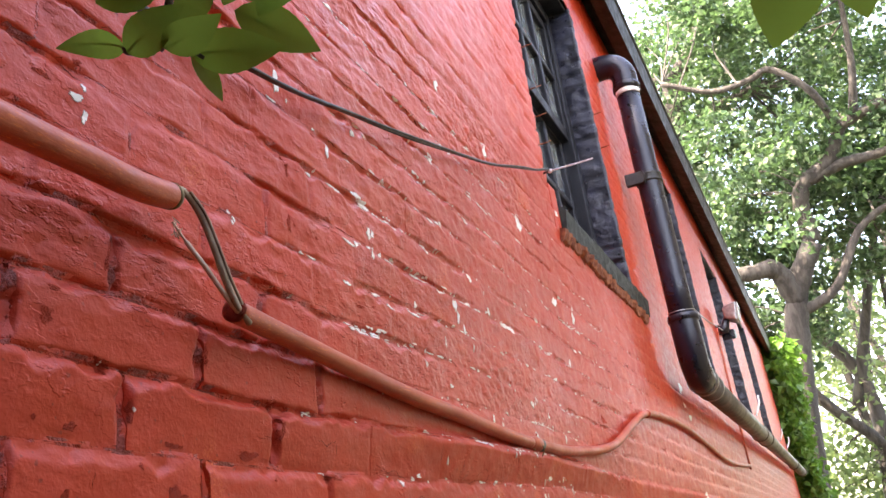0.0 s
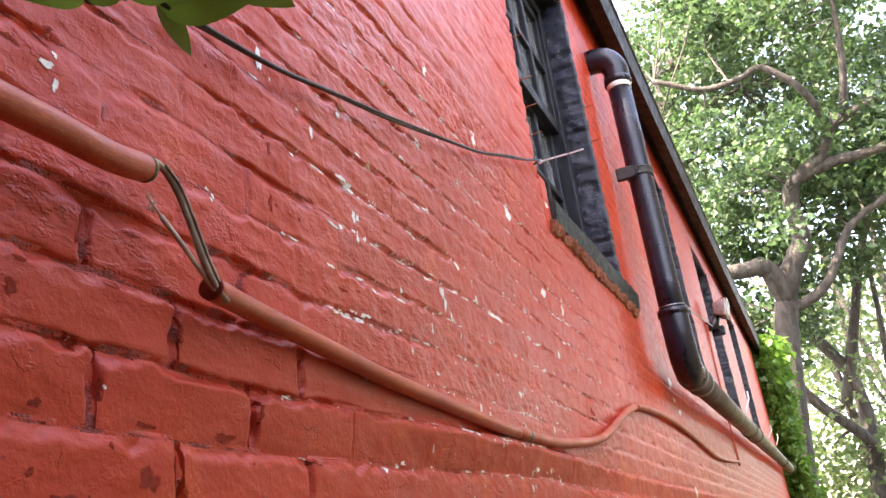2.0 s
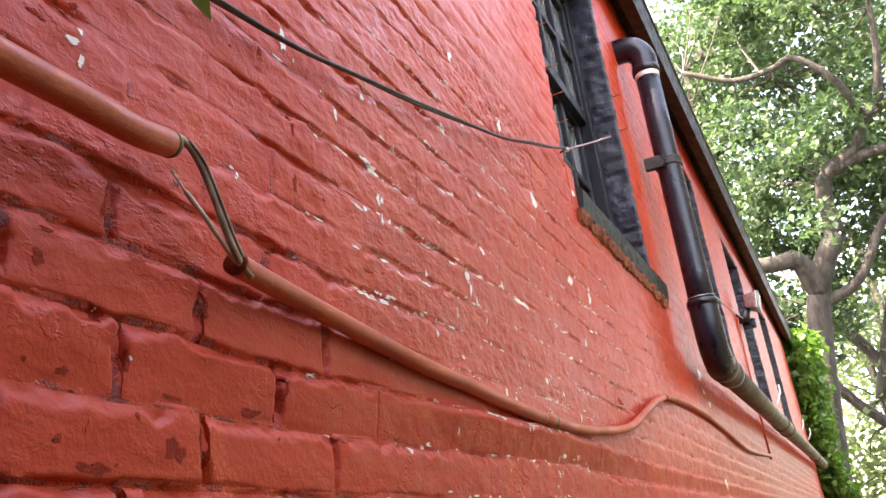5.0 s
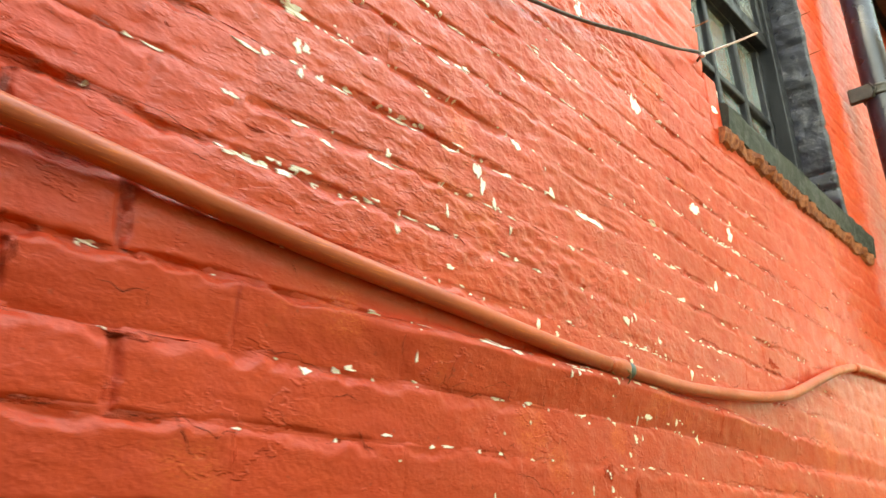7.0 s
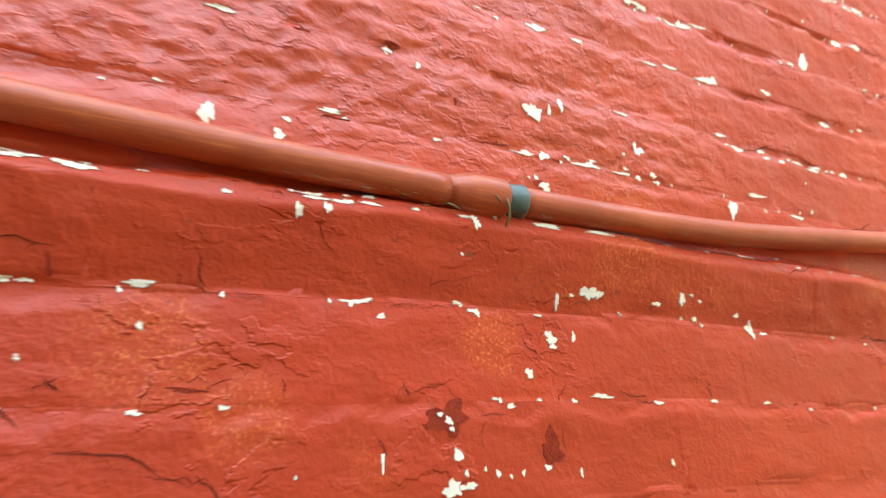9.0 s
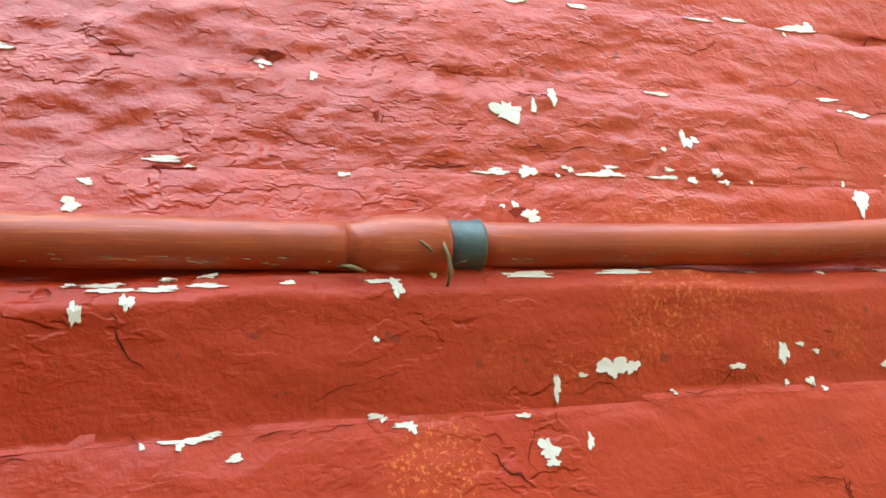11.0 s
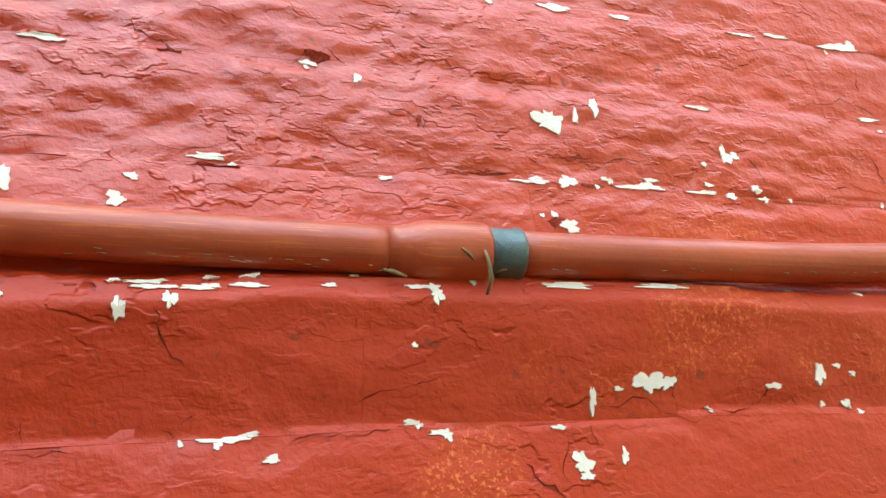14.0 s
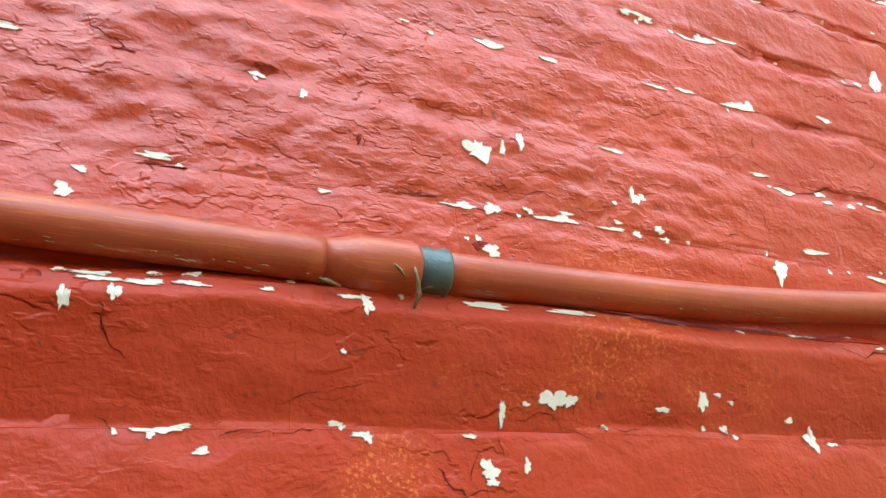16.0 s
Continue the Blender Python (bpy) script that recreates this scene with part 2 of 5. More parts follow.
def glass_material():
    n = Nodes("window_glass", 0.04)
    n.b.inputs["Transmission Weight"].default_value = 0.85
    n.b.inputs["IOR"].default_value = 1.5
    n.bump(n.noise(5, 2), 0.004)
    return n.done((0.75, 0.80, 0.80))


GLASS = glass_material()


# ---- builders ----
def thing(name, label, category, at=(0, 0, 0), group="", kind=""):
    ob = new(name)
    ob.location = at
    ob.empty_display_size = 0.1
    return tagged(ob, label, category, group, kind)


def mesh_object(name, verts, faces, material, parent=None, label="", smooth=False, kind=""):
    """One mesh object from vertices in world places; its origin is moved to the middle of its base."""
    v = np.array(verts, dtype=float)
    mid = v.mean(0)
    mid[2] = v[:, 2].min()
    me = bpy.data.meshes.new(name)
    me.from_pydata((v - mid).tolist(), [], [tuple(f) for f in faces])
    me.materials.append(material)
    if smooth:
        me.polygons.foreach_set("use_smooth", [True] * len(me.polygons))
    me.update()
    ob = new(name, me)
    ob.location = mid
    if parent:
        base = Vector((0, 0, 0))
        p = parent
        while p:
            base += p.location
            p = p.parent
        ob.parent = parent
        ob.location = Vector(mid) - base
    return tagged(ob, label, kind=kind)


def part(name, bm, material, parent=None, label="", smooth=False, kind=""):
    """Links a bmesh in world places as one mesh object under a thing or a part."""
    bmesh.ops.recalc_face_normals(bm, faces=bm.faces)
    bm.verts.index_update()
    verts = [tuple(v.co) for v in bm.verts]
    faces = [[v.index for v in f.verts] for f in bm.faces]
    bm.free()
    return mesh_object(name, verts, faces, material, parent, label, smooth, kind)


def box(bm, corners, bevel=0.0):
    """A box from its eight corners: four below, then the four above, both turning the same way."""
    vs = [bm.verts.new(c) for c in corners]
    fs = [bm.faces.new([vs[i] for i in q]) for q in
          ((3, 2, 1, 0), (4, 5, 6, 7), (0, 1, 5, 4), (1, 2, 6, 5), (2, 3, 7, 6), (3, 0, 4, 7))]
    if bevel:
        es = list({e for f in fs for e in f.edges})
        bmesh.ops.bevel(bm, geom=es, offset=bevel, segments=2, affect="EDGES", profile=0.5)


def spline(points, per=8):
    """A smooth line through the points."""
    p = [Vector(q) for q in points]
    p = [2 * p[0] - p[1], *p, 2 * p[-1] - p[-2]]
    out = []
    for i in range(1, len(p) - 2):
        for s in range(per):
            t = s / per
            out.append(0.5 * ((2 * p[i]) + (p[i + 1] - p[i - 1]) * t + (2 * p[i - 1] - 5 * p[i] + 4 * p[i + 1] - p[i + 2]) * t * t
                              + (3 * p[i] - p[i - 1] - 3 * p[i + 1] + p[i + 2]) * t ** 3))
    return out + [p[-2]]


def tube(bm, line, radii, sides=12, caps=True, hollow=0.0):
    """A round bar along a line; hollow: the wall's thickness at an open far end."""
    line = [Vector(p) for p in line]
    if isinstance(radii, (int, float)):
        radii = [radii] * len(line)
    up, rings = None, []
    for i, p in enumerate(line):
        d = (line[min(i + 1, len(line) - 1)] - line[max(i - 1, 0)]).normalized()
        if up is None:
            up = d.orthogonal().normalized()
        up = (up - d * up.dot(d)).normalized()
        side = d.cross(up)
        rings.append([bm.verts.new(p + radii[i] * (math.cos(a) * up + math.sin(a) * side))
                      for a in (2 * math.pi * k / sides for k in range(sides))])
    for a, b in zip(rings, rings[1:]):
        for k in range(sides):
            bm.faces.new((a[k], a[(k + 1) % sides], b[(k + 1) % sides], b[k]))
    if caps:
        bm.faces.new(rings[0][::-1])
        bm.faces.new(rings[-1])


def tube_part(name, line, radii, material, parent, label="", sides=12):
    bm = bmesh.new()
    tube(bm, line, radii, sides)
    return part(name, bm, material, parent, label, smooth=True)


# ---- the wall's own measures: x along it, off outwards from its face, z up ----
BEND_X, BEND = 0.5, 0.029
COURSE, BRICK, BED_Z, PERPEND_X = 0.064, 0.213, 1.5, -1.08
WALL_LEFT, WALL_RIGHT, WALL_TOP = -3.4, 12.1, 3.95


def wp(x, off, z):
    """The place in the world of a point of the wall."""
    return (x, -off - BEND * max(0.0, x - BEND_X), z)


def sag(x):
    """The courses dip towards the left."""
    return 0.028 * np.clip(x, -0.9, 0.0)


TABLE = np.random.RandomState(4).rand(8, 256, 256)


def value_noise(x, z, layer):
    xi, zi = np.floor(x).astype(int), np.floor(z).astype(int)
    fx, fz = x - xi, z - zi
    fx, fz = fx * fx * (3 - 2 * fx), fz * fz * (3 - 2 * fz)
    t = TABLE[layer % 8]
    a, b = t[xi % 256, zi % 256], t[(xi + 1) % 256, zi % 256]
    c, d = t[xi % 256, (zi + 1) % 256], t[(xi + 1) % 256, (zi + 1) % 256]
    return (a * (1 - fx) + b * fx) * (1 - fz) + (c * (1 - fx) + d * fx) * fz


def fbm(x, z, layer, octaves=3):
    total, amp, norm = 0.0, 1.0, 0.0
    for o in range(octaves):
        total = total + amp * value_noise(x * 2 ** o + 17.3 * o, z * 2 ** o + 9.1 * o, layer + o)
        norm += amp
        amp *= 0.5
    return total / norm * 2 - 1


def step(a, b, v):
    t = np.clip((v - a) / (b - a), 0, 1)
    return t * t * (3 - 2 * t)


def bond(x, z):
    """The course, the brick in it and the distance to the nearest joint's middle."""
    h = (z - BED_Z - sag(x)) / COURSE
    k = np.floor(h).astype(int)
    u = (x - PERPEND_X) / BRICK + 0.5 * ((k + 1) % 2) + 0.09 * (TABLE[7][k % 256, 11] - 0.5)
    i = np.floor(u).astype(int)
    fu, fh = u - i, h - k
    return k, i, np.minimum(np.minimum(fu, 1 - fu) * BRICK, np.minimum(fh, 1 - fh) * COURSE), fu, fh


def surface(x, z):
    """How far the painted face stands out at x, z: courses lean out towards their tops, like lapped boards."""
    x, z = np.asarray(x, float), np.asarray(z, float)
    wx = x + 0.006 * fbm(x / 0.04, z / 0.03, 1)
    wz = z + 0.0055 * fbm(x / 0.07, z / 0.03, 3)
    k, i, _, fu, fh = bond(wx, wz)
    left = 1 - step(-1.0, -0.72, x)
    upper = step(1.44, 1.56, z) * (1 - 0.3 * left) * (1 - 0.7 * step(0.1, 0.4, x))
    r = TABLE[6][k % 256, i % 256] - 0.5
    r2 = TABLE[5][k % 256, i % 256] - 0.5
    away = step(0.12, 0.40, np.abs(x + 0.05))
    tilt = 0.0060 + 0.0030 * away + 0.0020 * step(0.2, 0.5, x) + 0.0035 * step(-0.3, 0.5, fbm(x / 0.3, z / 0.1, 5)) + 0.003 * r2
    close = (1 - step(0.35, 0.75, np.abs(x + 0.05))) * (1 - step(1.57, 1.66, z))
    # the course below the conduit overhangs; its neighbours stand nearly upright
    tilt = np.where(k == -2, tilt + 0.0012 + 0.0120 * close, 0.3 * tilt)
    face = 0.003 * r * (0.35 + 0.65 * left) + tilt * (fh - 0.5 + 0.42 * close * (k == -2)) + 0.0018 * fbm(x / 0.11, z / 0.05, 0) + (0.0008 + 0.0016 * upper) * fbm(x / 0.034, z / 0.018, 2)
    rough = (0.15 + 0.85 * upper) * step(0.0, 0.5, fbm(x / 0.4, z / 0.3, 4, 2)) * 0.0030
    face = face + rough * fbm(x / 0.016, z / 0.009, 6)
    wander = 0.0042 * fbm(x / 0.026, z / 0.022, 7, 3)
    up = step(0.0015, 0.0075, np.minimum(fu, 1 - fu) * BRICK - wander)
    # sharp under-edges, tops rounded back to the joint
    along = step(0.0005, 0.0060, np.minimum(fh * 1.3, (1 - fh) * np.where(k == -2, 0.45 + 1.4 * close, 0.40)) * COURSE - wander)
    open_joint = step(0.1 - 0.7 * away, 0.7 - 0.6 * away, fbm(x / 0.16, z / 0.08, 2)) * (1 + 0.8 * away)
    deep = (0.0040 + 0.0020 * open_joint + 0.0006 * left) * (1 - 0.55 * close)
    deep = deep * (1 - 0.42 * step(0.25, 0.8, x) * (1 - step(2.1, 2.4, z)))
    # long stretches of the bed joints are choked with paint
    deep = deep * (0.25 + 0.75 * step(-0.35, 0.30, fbm(x / 0.11, z / 0.045, 1)))
    # at the conduit the paint fillets the joint above the overhanging course
    near_lip = close * ((k == -1) & (fh < 0.3) | (k == -2) & (fh > 0.7))
    along = along + (1 - along) * near_lip
    face = face + close * (0.0115 * (k == -1) * (1 - step(0.0, 0.16, fh)) - 0.0072 * (k == -2) * step(0.80, 1.0, fh))
    filled = left * (1 - 0.75 * step(1.49, 1.55, z))
    side = deep * (0.02 + 0.5 * filled) + 0.0075 * filled
    grain = 0.0010 * fbm(x / 0.02, z / 0.012, 4)
    return np.minimum(face * along + (grain - deep) * (1 - along), face * up + (grain + face * (1 - left) - side) * (1 - up))


# ---- ground ----
bm = bmesh.new()
ring = [bm.verts.new((2500 * math.cos(a), 2500 * math.sin(a), -0.02)) for a in (2 * math.pi * k / 48 for k in range(48))]
bm.faces.new(ring)
tagged(part("ground", bm, SOIL), "earth and leaf litter beside the building", "ground", kind="structure")

# ---- the brick wall ----
# openings: left, right, sill top, head
OPENINGS = [(0.57, 1.62, 2.25, 3.57), (3.08, 4.13, 2.25, 3.57), (5.45, 6.47, 2.25, 3.57), (7.80, 8.85, 2.25, 3.57)]
SLAB, SLAB_NEAR = -0.0030, -0.021


def wall_cells():
    bm = bmesh.new()
    xs = sorted({WALL_LEFT, -1.62, 0.92, BEND_X, WALL_RIGHT, *(o[0] for o in OPENINGS), *(o[1] for o in OPENINGS)})
    zs = [-0.02, 0.7, 1.06, 2.25, 2.32, 3.57, WALL_TOP]
    for a, b in zip(xs, xs[1:]):
        for lo, hi in zip(zs, zs[1:]):
            if any(o[0] <= a and b <= o[1] and o[2] <= lo and hi <= o[3] for o in OPENINGS):
                continue
            f = SLAB_NEAR if -1.63 < a and 0.69 < lo else SLAB
            box(bm, [wp(a, f, lo), wp(b, f, lo), wp(b, -0.34, lo), wp(a, -0.34, lo),
                     wp(a, f, hi), wp(b, f, hi), wp(b, -0.34, hi), wp(a, -0.34, hi)])
    return bm


wall = tagged(part("wall_north", wall_cells(), RED), "brick wall thickly painted red, chipped to white", "wall", kind="structure")
NEAR = (-1.62, 0.92, 1.06, 2.32)            # the stretch that the camera passes nearest

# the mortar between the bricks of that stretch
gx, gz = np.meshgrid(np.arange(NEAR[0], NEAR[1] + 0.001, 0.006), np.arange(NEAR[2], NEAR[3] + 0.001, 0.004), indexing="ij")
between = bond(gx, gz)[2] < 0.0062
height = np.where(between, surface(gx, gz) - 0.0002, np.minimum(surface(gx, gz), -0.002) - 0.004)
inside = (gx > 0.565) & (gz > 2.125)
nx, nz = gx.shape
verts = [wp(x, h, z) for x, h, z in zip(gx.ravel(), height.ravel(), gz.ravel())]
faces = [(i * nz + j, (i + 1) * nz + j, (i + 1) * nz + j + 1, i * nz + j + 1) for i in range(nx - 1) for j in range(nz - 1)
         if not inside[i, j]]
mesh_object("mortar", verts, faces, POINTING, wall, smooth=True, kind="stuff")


def face_brick(x0, x1, k, fine):
    """One brick's painted face, with sides that reach back into the mortar."""
    nu, nv = (72, 30) if fine else (20, 10)
    wide = 0.0044 if (x0 + x1) / 2 < -0.85 and k < 0 else 0.00006
    us = np.linspace(wide / (x1 - x0), 1 - wide / (x1 - x0), nu)
    gap = 0.0012 if abs((x0 + x1) / 2 + 0.05) > 0.28 else 0.00006
    vs = np.linspace(gap / COURSE, 1 - gap / COURSE, nv)
    u, v = np.meshgrid(us, vs, indexing="ij")
    x = x0 + (x1 - x0) * u
    z = BED_Z + sag(x) + COURSE * (k + v)
    h = surface(x, z)
    front = [(float(a), float(c), float(d)) for a, c, d in zip(x.ravel(), h.ravel(), z.ravel())]
    faces = [(i * nv + j, (i + 1) * nv + j, (i + 1) * nv + j + 1, i * nv + j + 1) for i in range(nu - 1) for j in range(nv - 1)]
    edge = [i * nv for i in range(nu)] + [(nu - 1) * nv + j for j in range(1, nv)] + [i * nv + nv - 1 for i in range(nu - 2, -1, -1)] + list(range(nv - 2, 0, -1))
    n, m = len(front), len(edge)
    side = [front[e] for e in edge] + [(front[e][0], -0.020, front[e][2]) for e in edge]
    faces += [(n + (s + 1) % m, n + s, n + m + s, n + m + (s + 1) % m) for s in range(m)]
    return [wp(*p) for p in front + side], faces


def bricks_of(k):
    """The ends of the bricks of a course, cut at the openings."""
    shift = -0.5 * ((k + 1) % 2) - 0.09 * (TABLE[7][k % 256, 11] - 0.5)
    z = BED_Z + COURSE * (k + 0.5)
    for i in range(int((WALL_LEFT - PERPEND_X) / BRICK) - 1, int((WALL_RIGHT - PERPEND_X) / BRICK) + 2):
        a, b = PERPEND_X + (i + shift) * BRICK, PERPEND_X + (i + 1 + shift) * BRICK
        a, b = max(a, WALL_LEFT), min(b, WALL_RIGHT)
        for o in OPENINGS:
            if o[2] - 0.085 < z < o[3]:
                if a < o[0] < b and b - o[0] < o[0] - a + 0.2:
                    b = min(b, o[0])
                elif a < o[1] < b:
                    a = max(a, o[1])
                elif a >= o[0] and b <= o[1]:
                    b = a
        if b - a > 0.03:
            yield a, b


near_bricks, far_verts, far_faces = [], [], []
for k in range(int(-BED_Z / COURSE), int((WALL_TOP - BED_Z) / COURSE)):
    z = BED_Z + COURSE * (k + 0.5)
    for a, b in bricks_of(k):
        mid = (a + b) / 2
        if NEAR[0] + 0.06 < mid < NEAR[1] - 0.06 and NEAR[2] + 0.01 < z + sag(mid) < NEAR[3] - 0.03:
            near_bricks.append((a, b, k))
            continue
        if mid > NEAR[0] and z > 0.7:
            continue
        # a plain worn brick with a chamfer
        out, g, c = random.uniform(-0.0012, 0.0012), 0.0026, 0.0045
        s0, s1 = float(sag(a)), float(sag(b))
        lo, hi = BED_Z + COURSE * k + g, BED_Z + COURSE * (k + 1) - g
        rim = [(a + g, s0 + lo), (b - g, s1 + lo), (b - g, s1 + hi), (a + g, s0 + hi)]
        top = [(a + g + c, s0 + lo + c), (b - g - c, s1 + lo + c), (b - g - c, s1 + hi - c), (a + g + c, s0 + hi - c)]
        n = len(far_verts)
        far_verts += [wp(x, -0.0042, zz) for x, zz in rim]
        far_verts += [wp(x, out + lean + random.uniform(-0.0008, 0.0008), zz + random.uniform(-0.0015, 0.0015)) for (x, zz), lean in zip(top, (-0.0012, -0.0012, 0.0014, 0.0014))]
        far_faces += [(n + 4, n + 5, n + 6, n + 7), *((n + i, n + (i + 1) % 4, n + 4 + (i + 1) % 4, n + 4 + i) for i in range(4))]
mesh_object("brickwork", far_verts, far_faces, RED, wall, kind="stuff")


def painted_courses(x0, x1, z0, z1, dx, dz):
    """Courses farther off: their painted relief in one sheet, open at the windows."""
    xs = np.unique(np.round(np.concatenate([np.arange(x0, x1, dx), [x1], [e for o in OPENINGS for e in o[:2] if x0 < e < x1]]), 4))
    zs = np.unique(np.round(np.concatenate([np.arange(z0, z1, dz), [z1], [e for e in (2.14, 3.57) if z0 < e < z1]]), 4))
    gx, gz = np.meshgrid(xs, zs, indexing="ij")
    covered = (gx > NEAR[0]) & (gx < NEAR[1] - 0.02) & (gz > NEAR[2] + 0.02) & (gz < NEAR[3] - 0.04)
    out = surface(gx, gz) - 0.0016 * covered
    m = len(zs)
    verts = [wp(x, h, z) for x, h, z in zip(gx.ravel(), out.ravel(), gz.ravel())]
    faces = []
    for i in range(len(xs) - 1):
        cx = (xs[i] + xs[i + 1]) / 2
        spans = [o for o in OPENINGS if o[0] < cx < o[1]]
        for j in range(m - 1):
            cz = (zs[j] + zs[j + 1]) / 2
            if not any(o[2] - 0.11 < cz < o[3] for o in spans):
                faces.append((i * m + j, (i + 1) * m + j, (i + 1) * m + j + 1, i * m + j + 1))
    mesh_object("brickwork", verts, faces, RED, wall, smooth=True, kind="stuff")


painted_courses(NEAR[0], NEAR[1], 0.7, NEAR[2] + 0.12, 0.02, 0.010)
painted_courses(NEAR[0], NEAR[1], NEAR[3] - 0.14, WALL_TOP, 0.012, 0.007)
painted_courses(NEAR[1] - 0.25, 3.3, 0.7, WALL_TOP, 0.014, 0.007)
painted_courses(3.3, WALL_RIGHT, 0.7, WALL_TOP, 0.05, 0.009)

# ---- eaves ----
eaves = thing("gutter", "dark brown painted box gutter under the roof edge", "gutter", wp(2, 0.1, 3.8))
for name, section in (("frieze_board", ((0.0, 3.92), (0.055, 3.905), (0.055, 4.0), (0.0, 4.0))),
                      ("trough", ((0.058, 3.82), (0.130, 3.785), (0.150, 3.94), (0.058, 3.96)))):
    bm = bmesh.new()
    rows = [[bm.verts.new(wp(x, o, z)) for o, z in section] for x in (-3.4, BEND_X, 4.0, 8.0, 12.35)]
    for a, b in zip(rows, rows[1:]):
        for k in range(4):
            bm.faces.new((a[k], b[k], b[(k + 1) % 4], a[(k + 1) % 4]))
    bm.faces.new(rows[0])
    bm.faces.new(rows[-1][::-1])
    bmesh.ops.bevel(bm, geom=[e for e in bm.edges if abs(e.verts[0].co.x - e.verts[1].co.x) > 1], offset=0.005, segments=2, affect="EDGES")
    part(name, bm, GUTTER, eaves)
bm = bmesh.new()
tube(bm, [wp(-3.4, 0.151, 3.945), wp(0.5, 0.151, 3.945), wp(12.35, 0.151, 3.945)], 0.010, 8)
part("rim", bm, GUTTER, eaves, "rolled front lip of the gutter", smooth=True)
bm = bmesh.new()
box(bm, [(-3.6, -0.02, 4.01), (12.4, -0.48, 4.01), (12.4, 5.5, 5.6), (-3.6, 5.5, 5.6),
         (-3.6, -0.02, 4.07), (12.4, -0.48, 4.07), (12.4, 5.5, 5.66), (-3.6, 5.5, 5.66)])
tagged(part("roof", bm, ROOF), "dark asphalt roof slope above the gutter", "roof", kind="structure")
bm = bmesh.new()
for a, b in (((-3.4, 0.34), (-3.4, 5.4)), ((12.05, 0.02), (12.05, 5.4))):
    box(bm, [(a[0], a[1], -0.02), (a[0] + 0.04, a[1], -0.02), (b[0] + 0.04, b[1], -0.02), (b[0], b[1], -0.02),
             (a[0], a[1], 3.95), (a[0] + 0.04, a[1], 3.95), (b[0] + 0.04, b[1], 5.4), (b[0], b[1], 5.4)])
box(bm, [(-3.4, 5.4, -0.02), (12.1, 5.4, -0.02), (12.1, 5.5, -0.02), (-3.4, 5.5, -0.02),
         (-3.4, 5.4, 5.5), (12.1, 5.4, 5.5), (12.1, 5.5, 5.5), (-3.4, 5.5, 5.5)])
tagged(part("wall_back", bm, RED), "plain outer walls closing the red building", "wall", kind="structure")


# unseen screen added behind the camera; it hides the low sky
bm = bmesh.new()
box(bm, [(-3.9, -2.3, -0.02), (9.0, -2.3, -0.02), (9.0, -2.5, -0.02), (-3.9, -2.5, -0.02),
         (-3.9, -2.3, 2.6), (9.0, -2.3, 2.6), (9.0, -2.5, 2.6), (-3.9, -2.5, 2.6)])
tagged(part("wall_south", bm, SKY_SCREEN), "plain dark unseen screen added behind the camera against low sky", "wall", kind="structure")
# unseen tall screen added to keep sky reflections off the wall's right
bm = bmesh.new()
box(bm, [(1.2, -2.8, -0.02), (11.5, -3.6, -0.02), (11.5, -3.9, -0.02), (1.2, -3.1, -0.02),
         (1.2, -2.8, 6.0), (11.5, -3.6, 6.0), (11.5, -3.9, 6.0), (1.2, -3.1, 6.0)])
tagged(part("wall_neighbour", bm, SKY_SCREEN), "tall dark unseen screen added to cut sky sheen on the right", "wall", kind="structure")
# unseen screen added to dim the brick wall's left end
bm = bmesh.new()
box(bm, [(-2.7, -2.29, -0.02), (-2.5, -2.29, -0.02), (-2.5, -0.02, -0.02), (-2.7, -0.02, -0.02),
         (-2.7, -2.29, 5.0), (-2.5, -2.29, 5.0), (-2.5, -0.02, 5.0), (-2.7, -0.02, 5.0)])
tagged(part("wall_west", bm, SKY_SCREEN), "dark unseen screen added to dim the left end of the wall", "wall", kind="structure")

# ---- windows ----
def strip(bm, x0, x1, z0, z1, back, front, bevel=0.004):
    """A straight piece of joinery: from back to front, measured inwards from the wall's face."""
    box(bm, [wp(x0, -front, z0), wp(x1, -front, z0), wp(x1, -back, z0), wp(x0, -back, z0),
             wp(x0, -front, z1), wp(x1, -front, z1), wp(x1, -back, z1), wp(x0, -back, z1)], bevel)


def reveal_face(bm, x0, z0, z1, deep, seed):
    """The side of an opening: painted brick with faint courses, lumps and a ragged front edge."""
    n, m = 16, int((z1 - z0) / 0.011)
    grid = []
    for i in range(n + 1):
        row = []
        for j in range(m + 1):
            u, z = deep * i / n, z0 + (z1 - z0) * j / m
            f = (z - BED_Z) / COURSE % 1
            joint = float(step(0.0, 0.11, np.array(min(f, 1 - f))))
            lump = 0.009 * float(fbm(np.array(u / 0.035), np.array(z / 0.025 + seed), 1)) + 0.008 * (TABLE[3][int((z - BED_Z) / COURSE) % 256, seed] - 0.5)
            front = 0.007 * float(fbm(np.array(z / 0.03), np.array(seed + 0.5), 6)) if i == 0 else 0
            row.append(bm.verts.new(wp(x0 - lump + 0.010 * (1 - joint), 0.004 + front - u, z)))
        grid.append(row)
    for i in range(n):
        for j in range(m):
            bm.faces.new((grid[i][j], grid[i + 1][j], grid[i + 1][j + 1], grid[i][j + 1]))
    edge = [g[0] for g in grid] + grid[-1][1:] + [g[-1] for g in grid[-2::-1]] + grid[0][-2:0:-1]
    back = [bm.verts.new((x0 + 0.03, v.co.y, v.co.z)) for v in edge]
    for i in range(len(edge)):
        j = (i + 1) % len(edge)
        bm.faces.new((edge[j], edge[i], back[i], back[j]))
    bm.faces.new(back)


